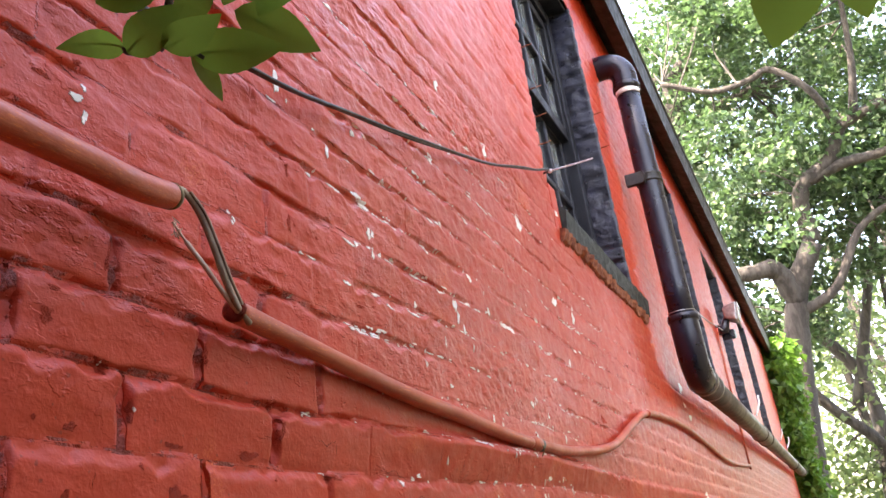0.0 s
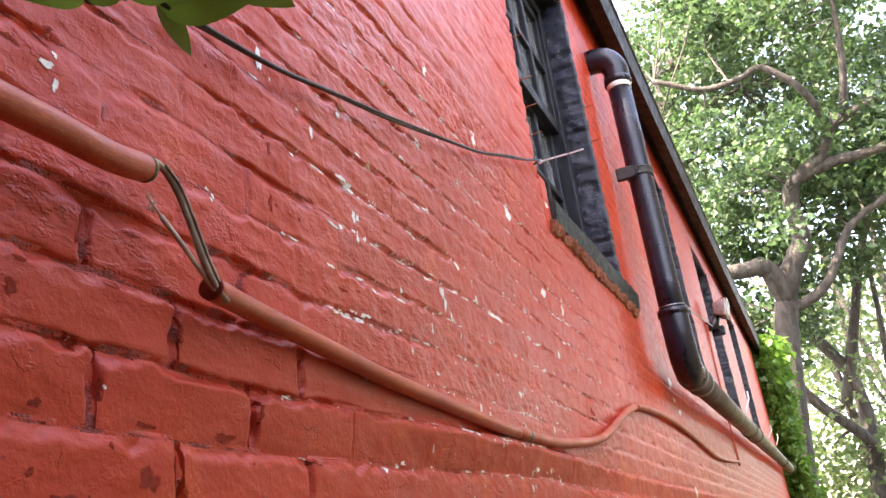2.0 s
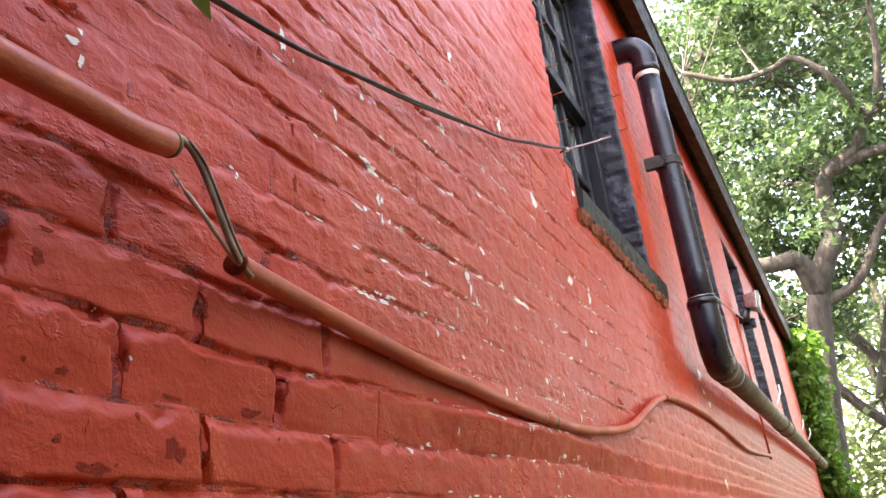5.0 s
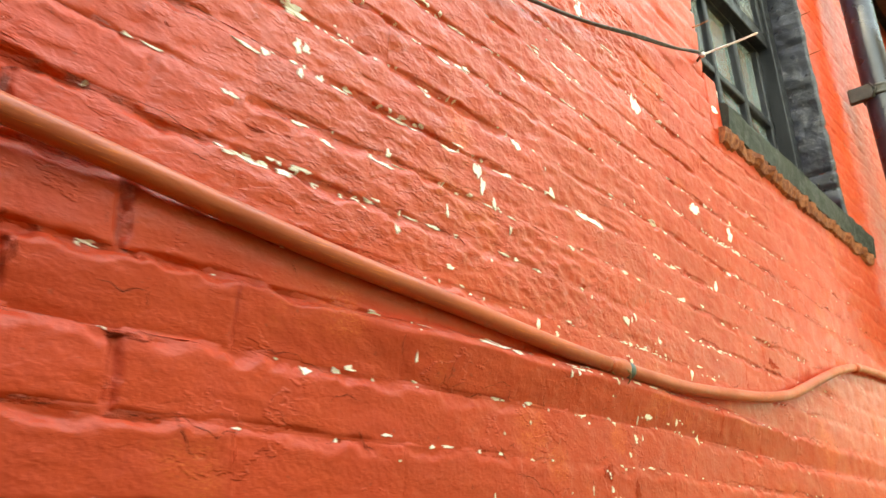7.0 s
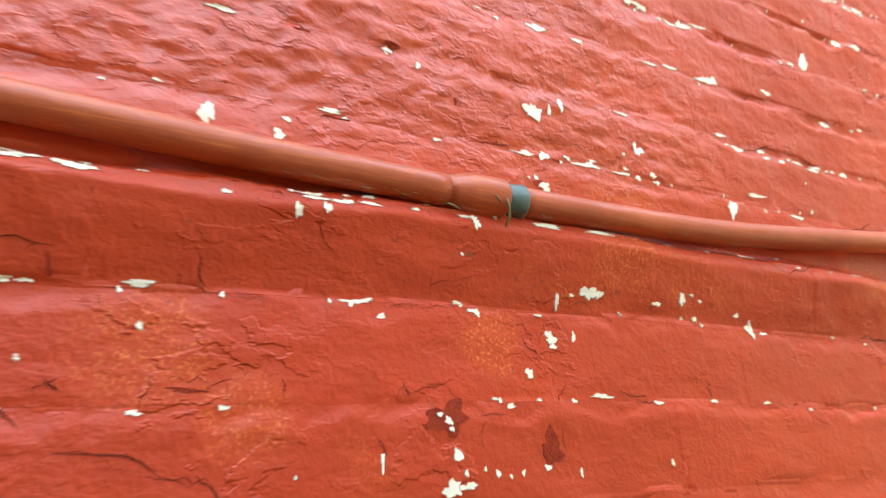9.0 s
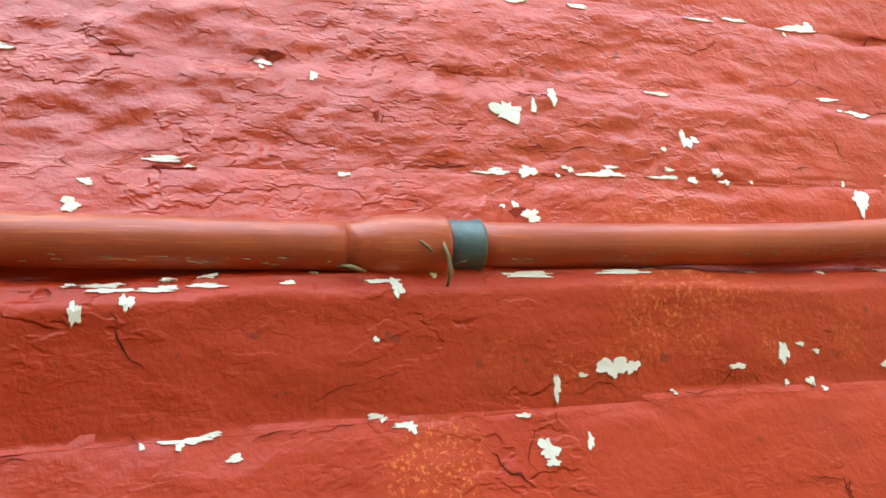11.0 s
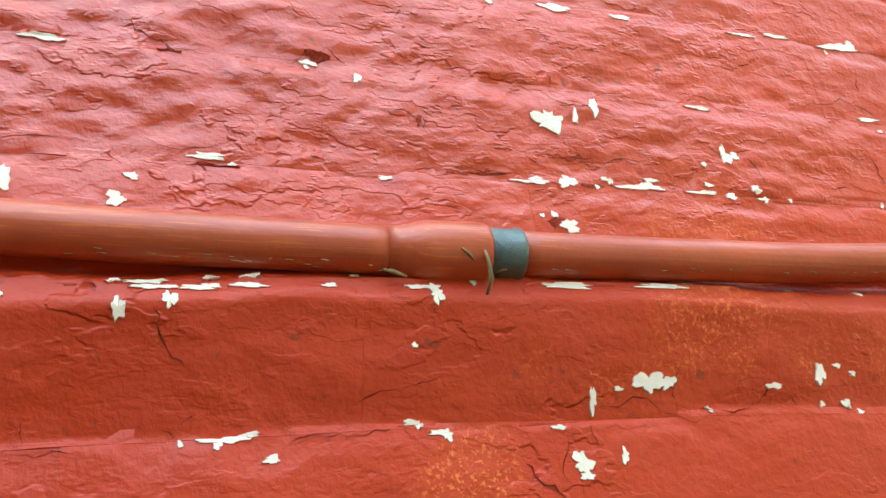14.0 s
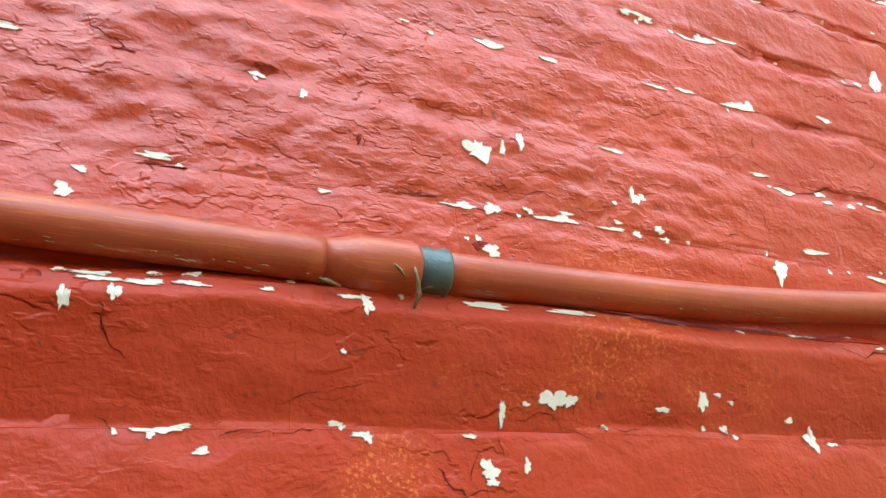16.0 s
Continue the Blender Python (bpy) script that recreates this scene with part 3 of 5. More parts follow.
def window(number, x0, x1, z0, z1, detailed):
    w = thing("window_%d" % number, "tall black-painted timber sash window deep in the brick", "window", wp(x0, 0, z0), kind="structure")
    deep = 0.105
    # reveals of black-painted brick
    bm = bmesh.new()
    reveal_face(bm, x1 - 0.016, z0 - 0.03, z1, deep + 0.06, number)
    part("reveal", bm, BLACK_BRICK, w, "brick reveal thick with black paint", smooth=True)
    bm = bmesh.new()
    strip(bm, x0 - 0.03, x0 + 0.008, z0, z1, 0.34, 0.012)
    part("reveal", bm, BLACK_BRICK, w)
    bm = bmesh.new()
    strip(bm, x0, x1, z1 - 0.012, z1 + 0.05, 0.34, 0.014)
    part("lintel", bm, BLACK_WOOD, w)
    # frame and sashes
    for a, b in ((x0, x0 + 0.06), (x1 - 0.07, x1 - 0.012)):
        bm = bmesh.new()
        strip(bm, a, b, z0, z1, deep + 0.09, deep - 0.012)
        part("window_frame", bm, BLACK_WOOD, w)
    bm = bmesh.new()
    strip(bm, x0 + 0.06, x1 - 0.07, z1 - 0.07, z1 - 0.012, deep + 0.09, deep - 0.012)
    part("window_frame", bm, BLACK_WOOD, w)
    mid = (z0 + z1) / 2
    for lo, hi, back in ((z0, mid + 0.02, 0.05), (mid - 0.02, z1 - 0.07, 0.015)):
        d = deep + back
        for a, b in ((lo, lo + 0.055), (hi - 0.045, hi)):
            bm = bmesh.new()
            strip(bm, x0 + 0.06, x1 - 0.07, a, b, d + 0.03, d - 0.012)
            part("rail", bm, BLACK_WOOD, w)
        bars = 4
        for i in range(bars + 1):
            x = x0 + 0.07 + (x1 - x0 - 0.15) * i / bars
            bm = bmesh.new()
            strip(bm, x - 0.014, x + 0.014, lo + 0.05, hi - 0.04, d + 0.024, d - 0.014, 0.005)
            part("glazing_bar", bm, BLACK_WOOD, w)
        zc = (lo + hi) / 2
        bm = bmesh.new()
        strip(bm, x0 + 0.07, x1 - 0.08, zc - 0.014, zc + 0.014, d + 0.022, d - 0.012, 0.005)
        part("glazing_bar", bm, BLACK_WOOD, w)
        for i in range(bars):
            a = x0 + 0.07 + (x1 - x0 - 0.15) * i / bars + 0.013
            bm = bmesh.new()
            strip(bm, a, a + (x1 - x0 - 0.15) / bars - 0.026, lo + 0.05, hi - 0.04, d + 0.012, d + 0.008, 0)
            pane = part("pane", bm, GLASS, w, "dusty dark window pane")
            pane.visible_shadow = False
    # timber sill on a ragged bed of mortar
    s0, s1 = x0 + 0.065, x1 + 0.215
    bm = bmesh.new()
    n = 26
    rnd = random.Random(number)
    sections = []
    for i in range(n + 1):
        x = s0 + (s1 - s0) * i / n
        j = [rnd.uniform(-0.0025, 0.0025) for _ in range(8)]
        sections.append([bm.verts.new(wp(x, o, z)) for o, z in (
            (0.016 + j[0], z0 - 0.112 + j[1]), (0.021 + j[2], z0 - 0.042 + j[3]), (0.012 + j[4], z0 - 0.030 + j[5]),
            (-0.02, z0 - 0.022), (-0.20, z0 + 0.008), (-0.20, z0 - 0.112), (0.0, z0 - 0.114 + j[6]))])
    for a, b in zip(sections, sections[1:]):
        for k in range(7):
            bm.faces.new((a[k], b[k], b[(k + 1) % 7], a[(k + 1) % 7]))
    bm.faces.new(sections[0])
    bm.faces.new(sections[-1][::-1])
    part("window_sill", bm, SILL_WOOD, w, "weathered green-black timber sill")
    bm = bmesh.new()
    strip(bm, x0 - 0.005, s0 - 0.001, z0 - 0.13, z0 + 0.03, 0.20, -0.002, 0.006)
    part("mortar_fillet", bm, RED, w, "red-painted mortar beside the sill")
    if detailed:
        bm = bmesh.new()
        sections = []
        n = 90
        for i in range(n + 1):
            x = s0 - 0.04 + (s1 - s0 + 0.03) * i / n
            o = 0.022 + 0.010 * float(fbm(np.array(x / 0.03), np.array(0.3), 2)) + rnd.uniform(-0.004, 0.004)
            d = 0.030 + 0.014 * float(fbm(np.array(x / 0.04), np.array(4.3), 3)) + rnd.uniform(-0.004, 0.004)
            sections.append([bm.verts.new(wp(x, *p)) for p in (
                (-0.017, z0 - 0.111), (o - 0.004, z0 - 0.114), (o - 0.006, z0 - 0.111 - d * 0.5 + rnd.uniform(-0.003, 0.003)),
                (o * 0.4, z0 - 0.113 - d), (-0.017, z0 - 0.124 - d))])
        for a, b in zip(sections, sections[1:]):
            for k in range(5):
                bm.faces.new((a[k], b[k], b[(k + 1) % 5], a[(k + 1) % 5]))
        bm.faces.new(sections[0])
        bm.faces.new(sections[-1][::-1])
        part("mortar_bed", bm, RUST, w, "crumbling rust-brown mortar under the sill")
    return w


for i, o in enumerate(OPENINGS):
    window(i + 1, *o, i == 0)
bm = bmesh.new()
box(bm, [(-3.3, 1.3, -0.01), (12, 1.3, -0.01), (12, 1.36, -0.01), (-3.3, 1.36, -0.01),
         (-3.3, 1.3, 3.9), (12, 1.3, 3.9), (12, 1.36, 3.9), (-3.3, 1.36, 3.9)])
tagged(part("wall_inner", bm, BLACK_WOOD), "dark inside wall behind the windows", "wall", kind="structure")

# ---- the painted conduit along the wall ----
R = 0.0112
conduit = thing("conduit", "thin metal conduit painted red like the wall", "conduit", wp(-0.08, 0.02, 1.44))
# x, off and z of the run from its broken end to beyond the window
RUN = [(-1.083, 0.0355, 1.4774), (-0.95, 0.0195, 1.4784), (-0.68, 0.0155, 1.4624), (-0.45, 0.0145, 1.4554), (-0.25, 0.0145, 1.4484), (-0.105, 0.0145, 1.4464)]
tube_part("pipe", [wp(x, o - 0.0025, z + 0.0011) for x, o, z in spline(RUN, 10)], R, CONDUIT, conduit, sides=20)
tube_part("coupling", [wp(x, 0.0125, 1.4475 + z) for x, z in ((-0.109, 0), (-0.102, 0), (-0.098, 0), (-0.094, 0), (-0.090, 0), (-0.080, 0.0004), (-0.0625, 0.0006), (-0.0606, 0.0006), (-0.060, 0.0006))],
          [0.0111, 0.0116, 0.0127, 0.0139, 0.0144, 0.0146, 0.0145, 0.0139, 0.0118], CONDUIT, conduit, "swollen painted coupling of the conduit", 24)
tube_part("ring", [wp(x, 0.0125, 1.4482) for x in (-0.0603, -0.0600, -0.0465, -0.0445, -0.0430, -0.0425)],
          [0.0110, 0.0122, 0.0123, 0.0131, 0.0129, 0.0110], TEAL, conduit, "bare blue-grey metal compression ring", 24)
RUN2 = [(-0.046, 0.0150, 1.4474), (0.05, 0.0150, 1.4489), (0.18, 0.0150, 1.4534), (0.376, 0.0165, 1.4704), (0.55, 0.0175, 1.4894), (0.69, 0.0175, 1.5134), (0.80, 0.0185, 1.5434),
        (0.93, 0.0195, 1.5834), (1.10, 0.0195, 1.6314), (1.25, 0.0195, 1.6624), (1.40, 0.0175, 1.6784), (1.60, 0.0155, 1.6914), (1.84, 0.0155, 1.7004), (2.15, 0.0155, 1.7014), (2.42, 0.0155, 1.6934),
        (2.75, 0.0155, 1.6794), (3.05, 0.0155, 1.6614), (3.36, 0.0155, 1.6494), (3.75, 0.0155, 1.6534), (4.25, 0.0155, 1.6754), (4.75, 0.0155, 1.7034)]
tube_part("bent_pipe", [wp(x, o - 0.0025, z + 0.0011) for x, o, z in spline(RUN2, 8)], R, CONDUIT, conduit, sides=18)
tube_part("union", [wp(x, 0.0195, z) for x, z in ((1.235, 1.6584), (1.25, 1.6624), (1.275, 1.6674))], [0.0122, 0.0130, 0.0122], CONDUIT, conduit, sides=16)
# debris caught on the coupling and along the pipe's underside
tube_part("debris", [wp(-0.0655, 0.0255, 1.4435), wp(-0.0645, 0.0260, 1.4365), wp(-0.063, 0.0230, 1.4300), wp(-0.0645, 0.0190, 1.4240)], [0.0006, 0.0010, 0.0012, 0.0006], MOSS, conduit, "dry bud scale caught on the ring", 7)
tube_part("debris", [wp(-0.077, 0.0270, 1.4430), wp(-0.074, 0.0272, 1.4400), wp(-0.0715, 0.0265, 1.4370)], [0.0004, 0.0009, 0.0004], MOSS, conduit, "dry bud scale stuck on the pipe", 6)
tube_part("debris", [wp(-0.112, 0.0190, 1.4345), wp(-0.107, 0.0190, 1.4335), wp(-0.101, 0.0180, 1.4320)], [0.0006, 0.0012, 0.0005], MOSS, conduit, "tuft of moss under the pipe", 6)
bm = bmesh.new()
for i in range(70):
    x = random.uniform(-0.26, 0.24)
    z0 = float(np.interp(x, (-0.26, -0.1, 0.24), (1.445, 1.443, 1.453)))
    p = Vector(wp(x, 0.0125 + random.uniform(0.002, 0.009), z0 - 0.0074 + random.uniform(-0.0004, 0.0012)))
    tube(bm, [p, p + Vector((random.uniform(0.001, 0.004), 0, random.uniform(-0.0005, 0.0003)))], [0.0002, 0.0003], 4)
part("moss", bm, MOSS, conduit, kind="stuff")

# the pipe is solid; this dark cap stands in for its shaded hollow
tube_part("torn_mouth", [wp(-1.0862, 0.0360, 1.4775), wp(-1.0850, 0.0358, 1.4775), wp(-1.0825, 0.0354, 1.4774)], [0.0090, 0.0112, 0.0116], CRACK_AND_HOLLOW, conduit, "dark cap coloured as the shaded hollow of the torn conduit", 16)

# the torn end of the upper run
old = thing("broken_conduit", "torn-off length of red-painted conduit hanging from the wall", "conduit", wp(-1.15, 0.03, 1.56))
UPPER = [(-1.163, -0.031, 1.566), (-1.213, -0.037, 1.555), (-1.279, -0.045, 1.548), (-1.332, -0.050, 1.543), (-1.45, -0.062, 1.532), (-1.62, -0.075, 1.515)]
bm = bmesh.new()
line = spline(UPPER, 8)
tube(bm, line, [0.0120] * 2 + [0.0124] * (len(line) - 2), 20)
part("pipe", bm, CONDUIT, old, smooth=True)
bm = bmesh.new()
rnd = random.Random(5)
a = Vector(line[0])
d = (Vector(line[0]) - Vector(line[3])).normalized()
tube(bm, [a - d * 0.005, a - d * 0.002, a + d * 0.0010], [0.0124, 0.01255, 0.0119], 18)
part("torn_rim", bm, MOSS, old, "torn rim with pale green corrosion", smooth=True)
tube_part("cable", spline([(-1.170, -0.033, 1.573), (-1.150, -0.035, 1.573), (-1.134, -0.038, 1.557), (-1.119, -0.040, 1.531), (-1.104, -0.041, 1.502), (-1.086, -0.041, 1.478), (-1.062, -0.036, 1.470)], 8),
          [0.0036] * 8 + [0.0031] * 20 + [0.0034] * 21, OLD_CABLE, old, "bent brown-black cable between the torn ends", 12)
tube_part("inner_wire", spline([(-1.148, -0.039, 1.574), (-1.131, -0.0425, 1.556), (-1.116, -0.044, 1.530), (-1.100, -0.045, 1.501), (-1.080, -0.044, 1.477)], 8), 0.0015, OLD_CABLE, old, "", 8)
tube_part("wire", spline([(-1.152, -0.022, 1.548), (-1.138, -0.026, 1.531), (-1.122, -0.032, 1.512), (-1.104, -0.036, 1.493), (-1.084, -0.040, 1.474)], 8),
          [0.0011] * 8 + [0.0024] * 25, TAN, old, "stripped tan wire with frayed end", 8)
bm = bmesh.new()
for i in range(9):
    s = Vector((-1.152 + rnd.uniform(-0.004, 0.010), -0.022, 1.546 + rnd.uniform(-0.012, 0.006)))
    tube(bm, [s, s + Vector((rnd.uniform(-0.010, 0.004), rnd.uniform(-0.006, 0.004), rnd.uniform(0.001, 0.010)))], [0.0007, 0.0003], 5)
part("frayed_fibre", bm, TAN, old, kind="stuff")

# ---- black cable and its tie ----
lead = thing("cable", "thin black cable strung across the red bricks", "cable", wp(-0.3, 0.03, 1.98))
LINE = [(-1.75, 0.03, 1.64), (-1.40, 0.035, 1.695), (-1.232, 0.03, 1.737), (-1.08, 0.022, 1.774), (-0.92, 0.021, 1.808), (-0.76, 0.021, 1.853), (-0.562, 0.02, 1.908), (-0.284, 0.02, 1.995),
        (-0.08, 0.021, 2.060), (0.141, 0.022, 2.144), (0.34, 0.022, 2.220), (0.498, 0.026, 2.283), (0.60, -0.05, 2.315)]
tube_part("jacket", [wp(*p) for p in spline(LINE, 8)], 0.0034, CABLE, lead, sides=8)
tube_part("second_core", [wp(x, o + 0.003, z + 0.002 * math.sin(9 * x)) for x, o, z in spline(LINE[:-1], 8)], 0.0024, CABLE, lead, sides=7)
tie = thing("cable_tie", "white plastic cable tie with a long loose tail", "cable tie", wp(0.5, 0.03, 2.28))
bm = bmesh.new()
tube(bm, spline([(0.499, -0.028, 2.279), (0.502, -0.07, 2.280), (0.506, -0.115, 2.281), (0.508, -0.157, 2.283)], 5), 0.0026, 6)
part("tail", bm, WHITE_PLASTIC, tie)
bm = bmesh.new()
box(bm, [(0.493, -0.036, 2.273), (0.504, -0.036, 2.273), (0.504, -0.025, 2.273), (0.493, -0.025, 2.273),
         (0.493, -0.036, 2.284), (0.504, -0.036, 2.284), (0.504, -0.025, 2.284), (0.493, -0.025, 2.284)], 0.002)
part("head", bm, WHITE_PLASTIC, tie)

# ---- nails left round the window ----
for x, z in ((0.565, 2.50), (0.568, 2.60), (0.560, 2.75), (1.63, 3.02), (1.64, 2.86), (0.556, 2.40)):
    nail = thing("nail", "bent rusty nail driven into the brick edge", "nail", wp(x, 0, z), group="nails at the window")
    tube_part("shank", [wp(x, -0.02, z), wp(x, 0.018, z), wp(x + 0.004, 0.038, z + 0.004)], [0.0022, 0.0022, 0.0016], RUST, nail, sides=6)

# ---- black waste pipe and its grey run ----
waste = thing("waste_pipe", "glossy black plastic waste pipe joining a grey run", "pipe", wp(2.05, 0.1, 1.9))
PR, PX, PO = 0.055, 2.055, 0.118
tube_part("elbow", [wp(*p) for p in spline([(PX - 0.005, -0.03, 3.475), (PX - 0.005, 0.03, 3.478), (PX - 0.003, 0.085, 3.462), (PX, PO, 3.41), (PX, PO, 3.34)], 8)], 0.0615, BLACK_PVC, waste, "black elbow leaving the wall", 20)
tube_part("hub", [wp(PX, PO, z) for z in (3.350, 3.346, 3.318, 3.314)], [0.056, 0.066, 0.066, 0.056], BLACK_PVC, waste, sides=24)
tube_part("band", [wp(PX, PO, z) for z in (3.313, 3.312, 3.288, 3.287)], [0.055, 0.0575, 0.0575, 0.055], WHITE_PLASTIC, waste, "white band below the elbow", 24)
tube_part("pipe", [wp(PX, PO, z) for z in (3.32, 3.0, 2.6, 2.3, 2.12)], PR, BLACK_PVC, waste, sides=28)
tube_part("lower_elbow", [wp(*p) for p in spline([(PX, PO, 2.165), (PX, PO, 2.05), (PX + 0.025, PO, 1.965), (PX + 0.08, PO, 1.915), (PX + 0.16, PO, 1.903)], 8)], 0.0625, BLACK_PVC, waste, "black swept elbow", 22)
tube_part("collar", [wp(PX, PO, z) for z in (2.17, 2.168, 2.14, 2.138)], [0.055, 0.068, 0.068, 0.055], BLACK_PVC, waste, sides=24)
tube_part("grey_collar", [wp(x, PO, 1.904) for x in (PX + 0.14, PX + 0.142, PX + 0.19, PX + 0.192)], [0.055, 0.068, 0.068, 0.055], GREY_PVC, waste, sides=24)
tube_part("grey_pipe", [wp(x, PO, 1.904 + 0.0115 * (x - 2.3)) for x in (PX + 0.15, 4, 6, 8, 10, 11.4)], PR, GREY_PVC, waste, "weathered grey-brown horizontal pipe", 24)
for x in (2.42, 5.0, 5.5, 9.3, 11.25):
    tube_part("joint_ring", [wp(x + s, PO, 1.904 + 0.0115 * (x - 2.3)) for s in (0, 0.002, 0.05, 0.052)], [0.054, 0.064, 0.064, 0.054], GREY_PVC, waste, sides=20)
strap = thing("pipe_strap", "black ribbed strap clamping the waste pipe", "strap", wp(PX, 0.06, 2.82))
tube_part("loop", [wp(PX, PO, z) for z in (2.855, 2.853, 2.845, 2.84, 2.832, 2.827, 2.82, 2.812, 2.81)], [0.055, 0.062, 0.062, 0.058, 0.062, 0.058, 0.062, 0.062, 0.055], CABLE, strap, sides=24)
bm = bmesh.new()
strip(bm, PX - 0.066, PX - 0.04, 2.80, 2.862, -0.02, -0.11, 0.006)
part("bracket", bm, CABLE, strap)
bm = bmesh.new()
for i in range(8):
    tube(bm, [wp(PX - 0.070 + 0.005 * i, 0.10, 2.80), wp(PX - 0.070 + 0.005 * i, 0.118, 2.83), wp(PX - 0.070 + 0.005 * i, 0.10, 2.862)], 0.0025, 5)
part("ribs", bm, CABLE, strap, smooth=True)
clip = thing("pipe_wire", "grey wire looped round the pipe towards the lamp", "wire", wp(PX, 0.12, 2.2))
tube_part("loop", [wp(PX + 0.0575 * math.cos(a), PO + 0.0575 * math.sin(a), 2.185 + 0.006 * math.cos(a)) for a in (2 * math.pi * k / 20 for k in range(21))], 0.0025, STEEL, clip, sides=6)
tube_part("lead", [wp(*p) for p in spline([(PX + 0.03, 0.17, 2.19), (2.7, 0.16, 2.275), (3.6, 0.13, 2.44), (4.6, 0.08, 2.64)], 8)], 0.0035, STEEL, clip, sides=6)
for x, z, dx, dz in ((4.35, 1.95, 0.35, 0.18), (6.6, 1.98, 0.25, 0.14), (7.6, 1.99, 0.3, 0.15)):
    t = thing("cable_tie", "pale cable tie tail standing off the grey pipe", "cable tie", wp(x, 0.12, z), group="ties on the grey pipe")
    tube_part("tail", [wp(x, PO + 0.05, z + 0.03), wp(x + dx * 0.4, PO + 0.08, z + dz * 0.7), wp(x + dx * 0.5, PO + 0.08, z + dz)], 0.006, WHITE_PLASTIC, t, sides=6)

# ---- flood lamp and thin leads down the wall ----
lamp = thing("flood_lamp", "small grey floodlight on a black bracket", "lamp", wp(5.1, 0.1, 2.8))
bm = bmesh.new()
box(bm, [wp(5.05, 0.08, 2.83), wp(5.17, 0.08, 2.83), wp(5.20, 0.17, 2.79), wp(5.02, 0.17, 2.79),
         wp(5.05, 0.08, 2.92), wp(5.17, 0.08, 2.92), wp(5.20, 0.19, 2.94), wp(5.02, 0.19, 2.94)], 0.012)
part("housing", bm, STEEL, lamp)
bm = bmesh.new()
box(bm, [wp(5.03, 0.173, 2.80), wp(5.19, 0.173, 2.80), wp(5.19, 0.182, 2.80), wp(5.03, 0.182, 2.80),
         wp(5.03, 0.193, 2.93), wp(5.19, 0.193, 2.93), wp(5.19, 0.202, 2.93), wp(5.03, 0.202, 2.93)], 0.003)
part("lens", bm, LENS, lamp, "pale ribbed lens")
tube_part("bracket", [wp(5.1, -0.01, 2.76), wp(5.1, 0.06, 2.76), wp(5.1, 0.10, 2.85)], [0.045, 0.04, 0.025], BLACK_PVC, lamp)
bm = bmesh.new()
box(bm, [wp(5.16, 0.02, 2.68), wp(5.34, 0.02, 2.72), wp(5.34, 0.12, 2.72), wp(5.16, 0.12, 2.68),
         wp(5.16, 0.02, 2.76), wp(5.34, 0.02, 2.80), wp(5.34, 0.12, 2.80), wp(5.16, 0.12, 2.76)], 0.012)
part("sensor", bm, BLACK_PVC, lamp, "black motion sensor below the lamp")
down = thing("wall_lead", "thin red-painted lead running down from the lamp", "cable", wp(4.8, 0.02, 1.7))
tube_part("jacket", [wp(*p) for p in spline([(5.0, 0.01, 2.75), (4.85, 0.012, 2.4), (4.8, 0.012, 2.0), (4.78, 0.012, 1.68)], 8)], 0.008, CONDUIT, down, sides=8)
# ---- paint lost down to the white coat ----
chip_verts, chip_faces = [], []
chip_rnd = random.Random(9)


def scrap(x, z, w, h, verts, faces, lift):
    """An irregular scrap of bare white coat lying on the wall's face."""
    w, h = (0.85 * w, 0.8 * h) if x < 0.8 else (0.5 * w, 0.5 * h)
    n = 28
    ph = [chip_rnd.uniform(0, 6.28) for _ in range(4)]
    xs, zs = [x], [z]
    for i in range(n):
        a = 2 * math.pi * i / n
        r = 1 + 0.20 * math.sin(2 * a + ph[0]) + 0.18 * math.sin(3 * a + ph[1]) + 0.15 * math.sin(5 * a + ph[2]) + 0.10 * math.sin(9 * a + ph[3]) + chip_rnd.uniform(-0.16, 0.14)
        xs.append(x + 0.5 * w * r * math.cos(a))
        zs.append(z + 0.5 * h * r * math.sin(a))
    out = surface(np.array(xs), np.array(zs))
    mid = float(out.max())
    base = len(verts)
    for px, pz, o in zip(xs, zs, out):
        own = 0.8
        verts.append(wp(px, (own * float(o) + (1 - own) * mid if lift > 0.0006 else float(o)) + lift, pz))
    for px, pz, o in zip(xs[1:], zs[1:], out[1:]):
        verts.append(wp(px, float(o) - 0.002, pz))
    for i in range(n):
        j = (i + 1) % n
        faces.append((base, base + 1 + i, base + 1 + j))
        faces.append((base + 1 + i, base + 1 + n + i, base + 1 + n + j, base + 1 + j))


def chip(x, z, w, h):
    scrap(x, z, w, h, chip_verts, chip_faces, 0.0007)


def scar(x, z, w, h):
    """A flat brown patch, for bared older coat and for the shade in hollows."""
    scrap(x, z, 0.75 * w, 0.75 * h, scar_verts, scar_faces, 0.0004)


scar_verts, scar_faces = [], []
scar(-1.127, 1.312, 0.036, 0.030)
scar(-1.211, 1.293, 0.044, 0.017)
scar(-1.246, 1.311, 0.010, 0.011)
scar(-1.241, 1.360, 0.018, 0.011)
scar(-1.211, 1.411, 0.031, 0.016)
scar(-1.126, 1.356, 0.031, 0.008)
scar(-1.016, 1.356, 0.055, 0.013)
scar(-0.975, 1.412, 0.028, 0.014)
scar(-1.168, 1.467, 0.040, 0.011)
scar(-1.179, 1.377, 0.007, 0.027)
scar(-1.083, 1.442, 0.008, 0.037)
scar(-0.962, 1.386, 0.014, 0.035)
scar(-1.094, 1.321, 0.009, 0.033)
scar(-1.205, 1.504, 0.010, 0.039)
scar(-1.270, 1.438, 0.019, 0.017)
scar(-0.916, 1.711, 0.010, 0.048)
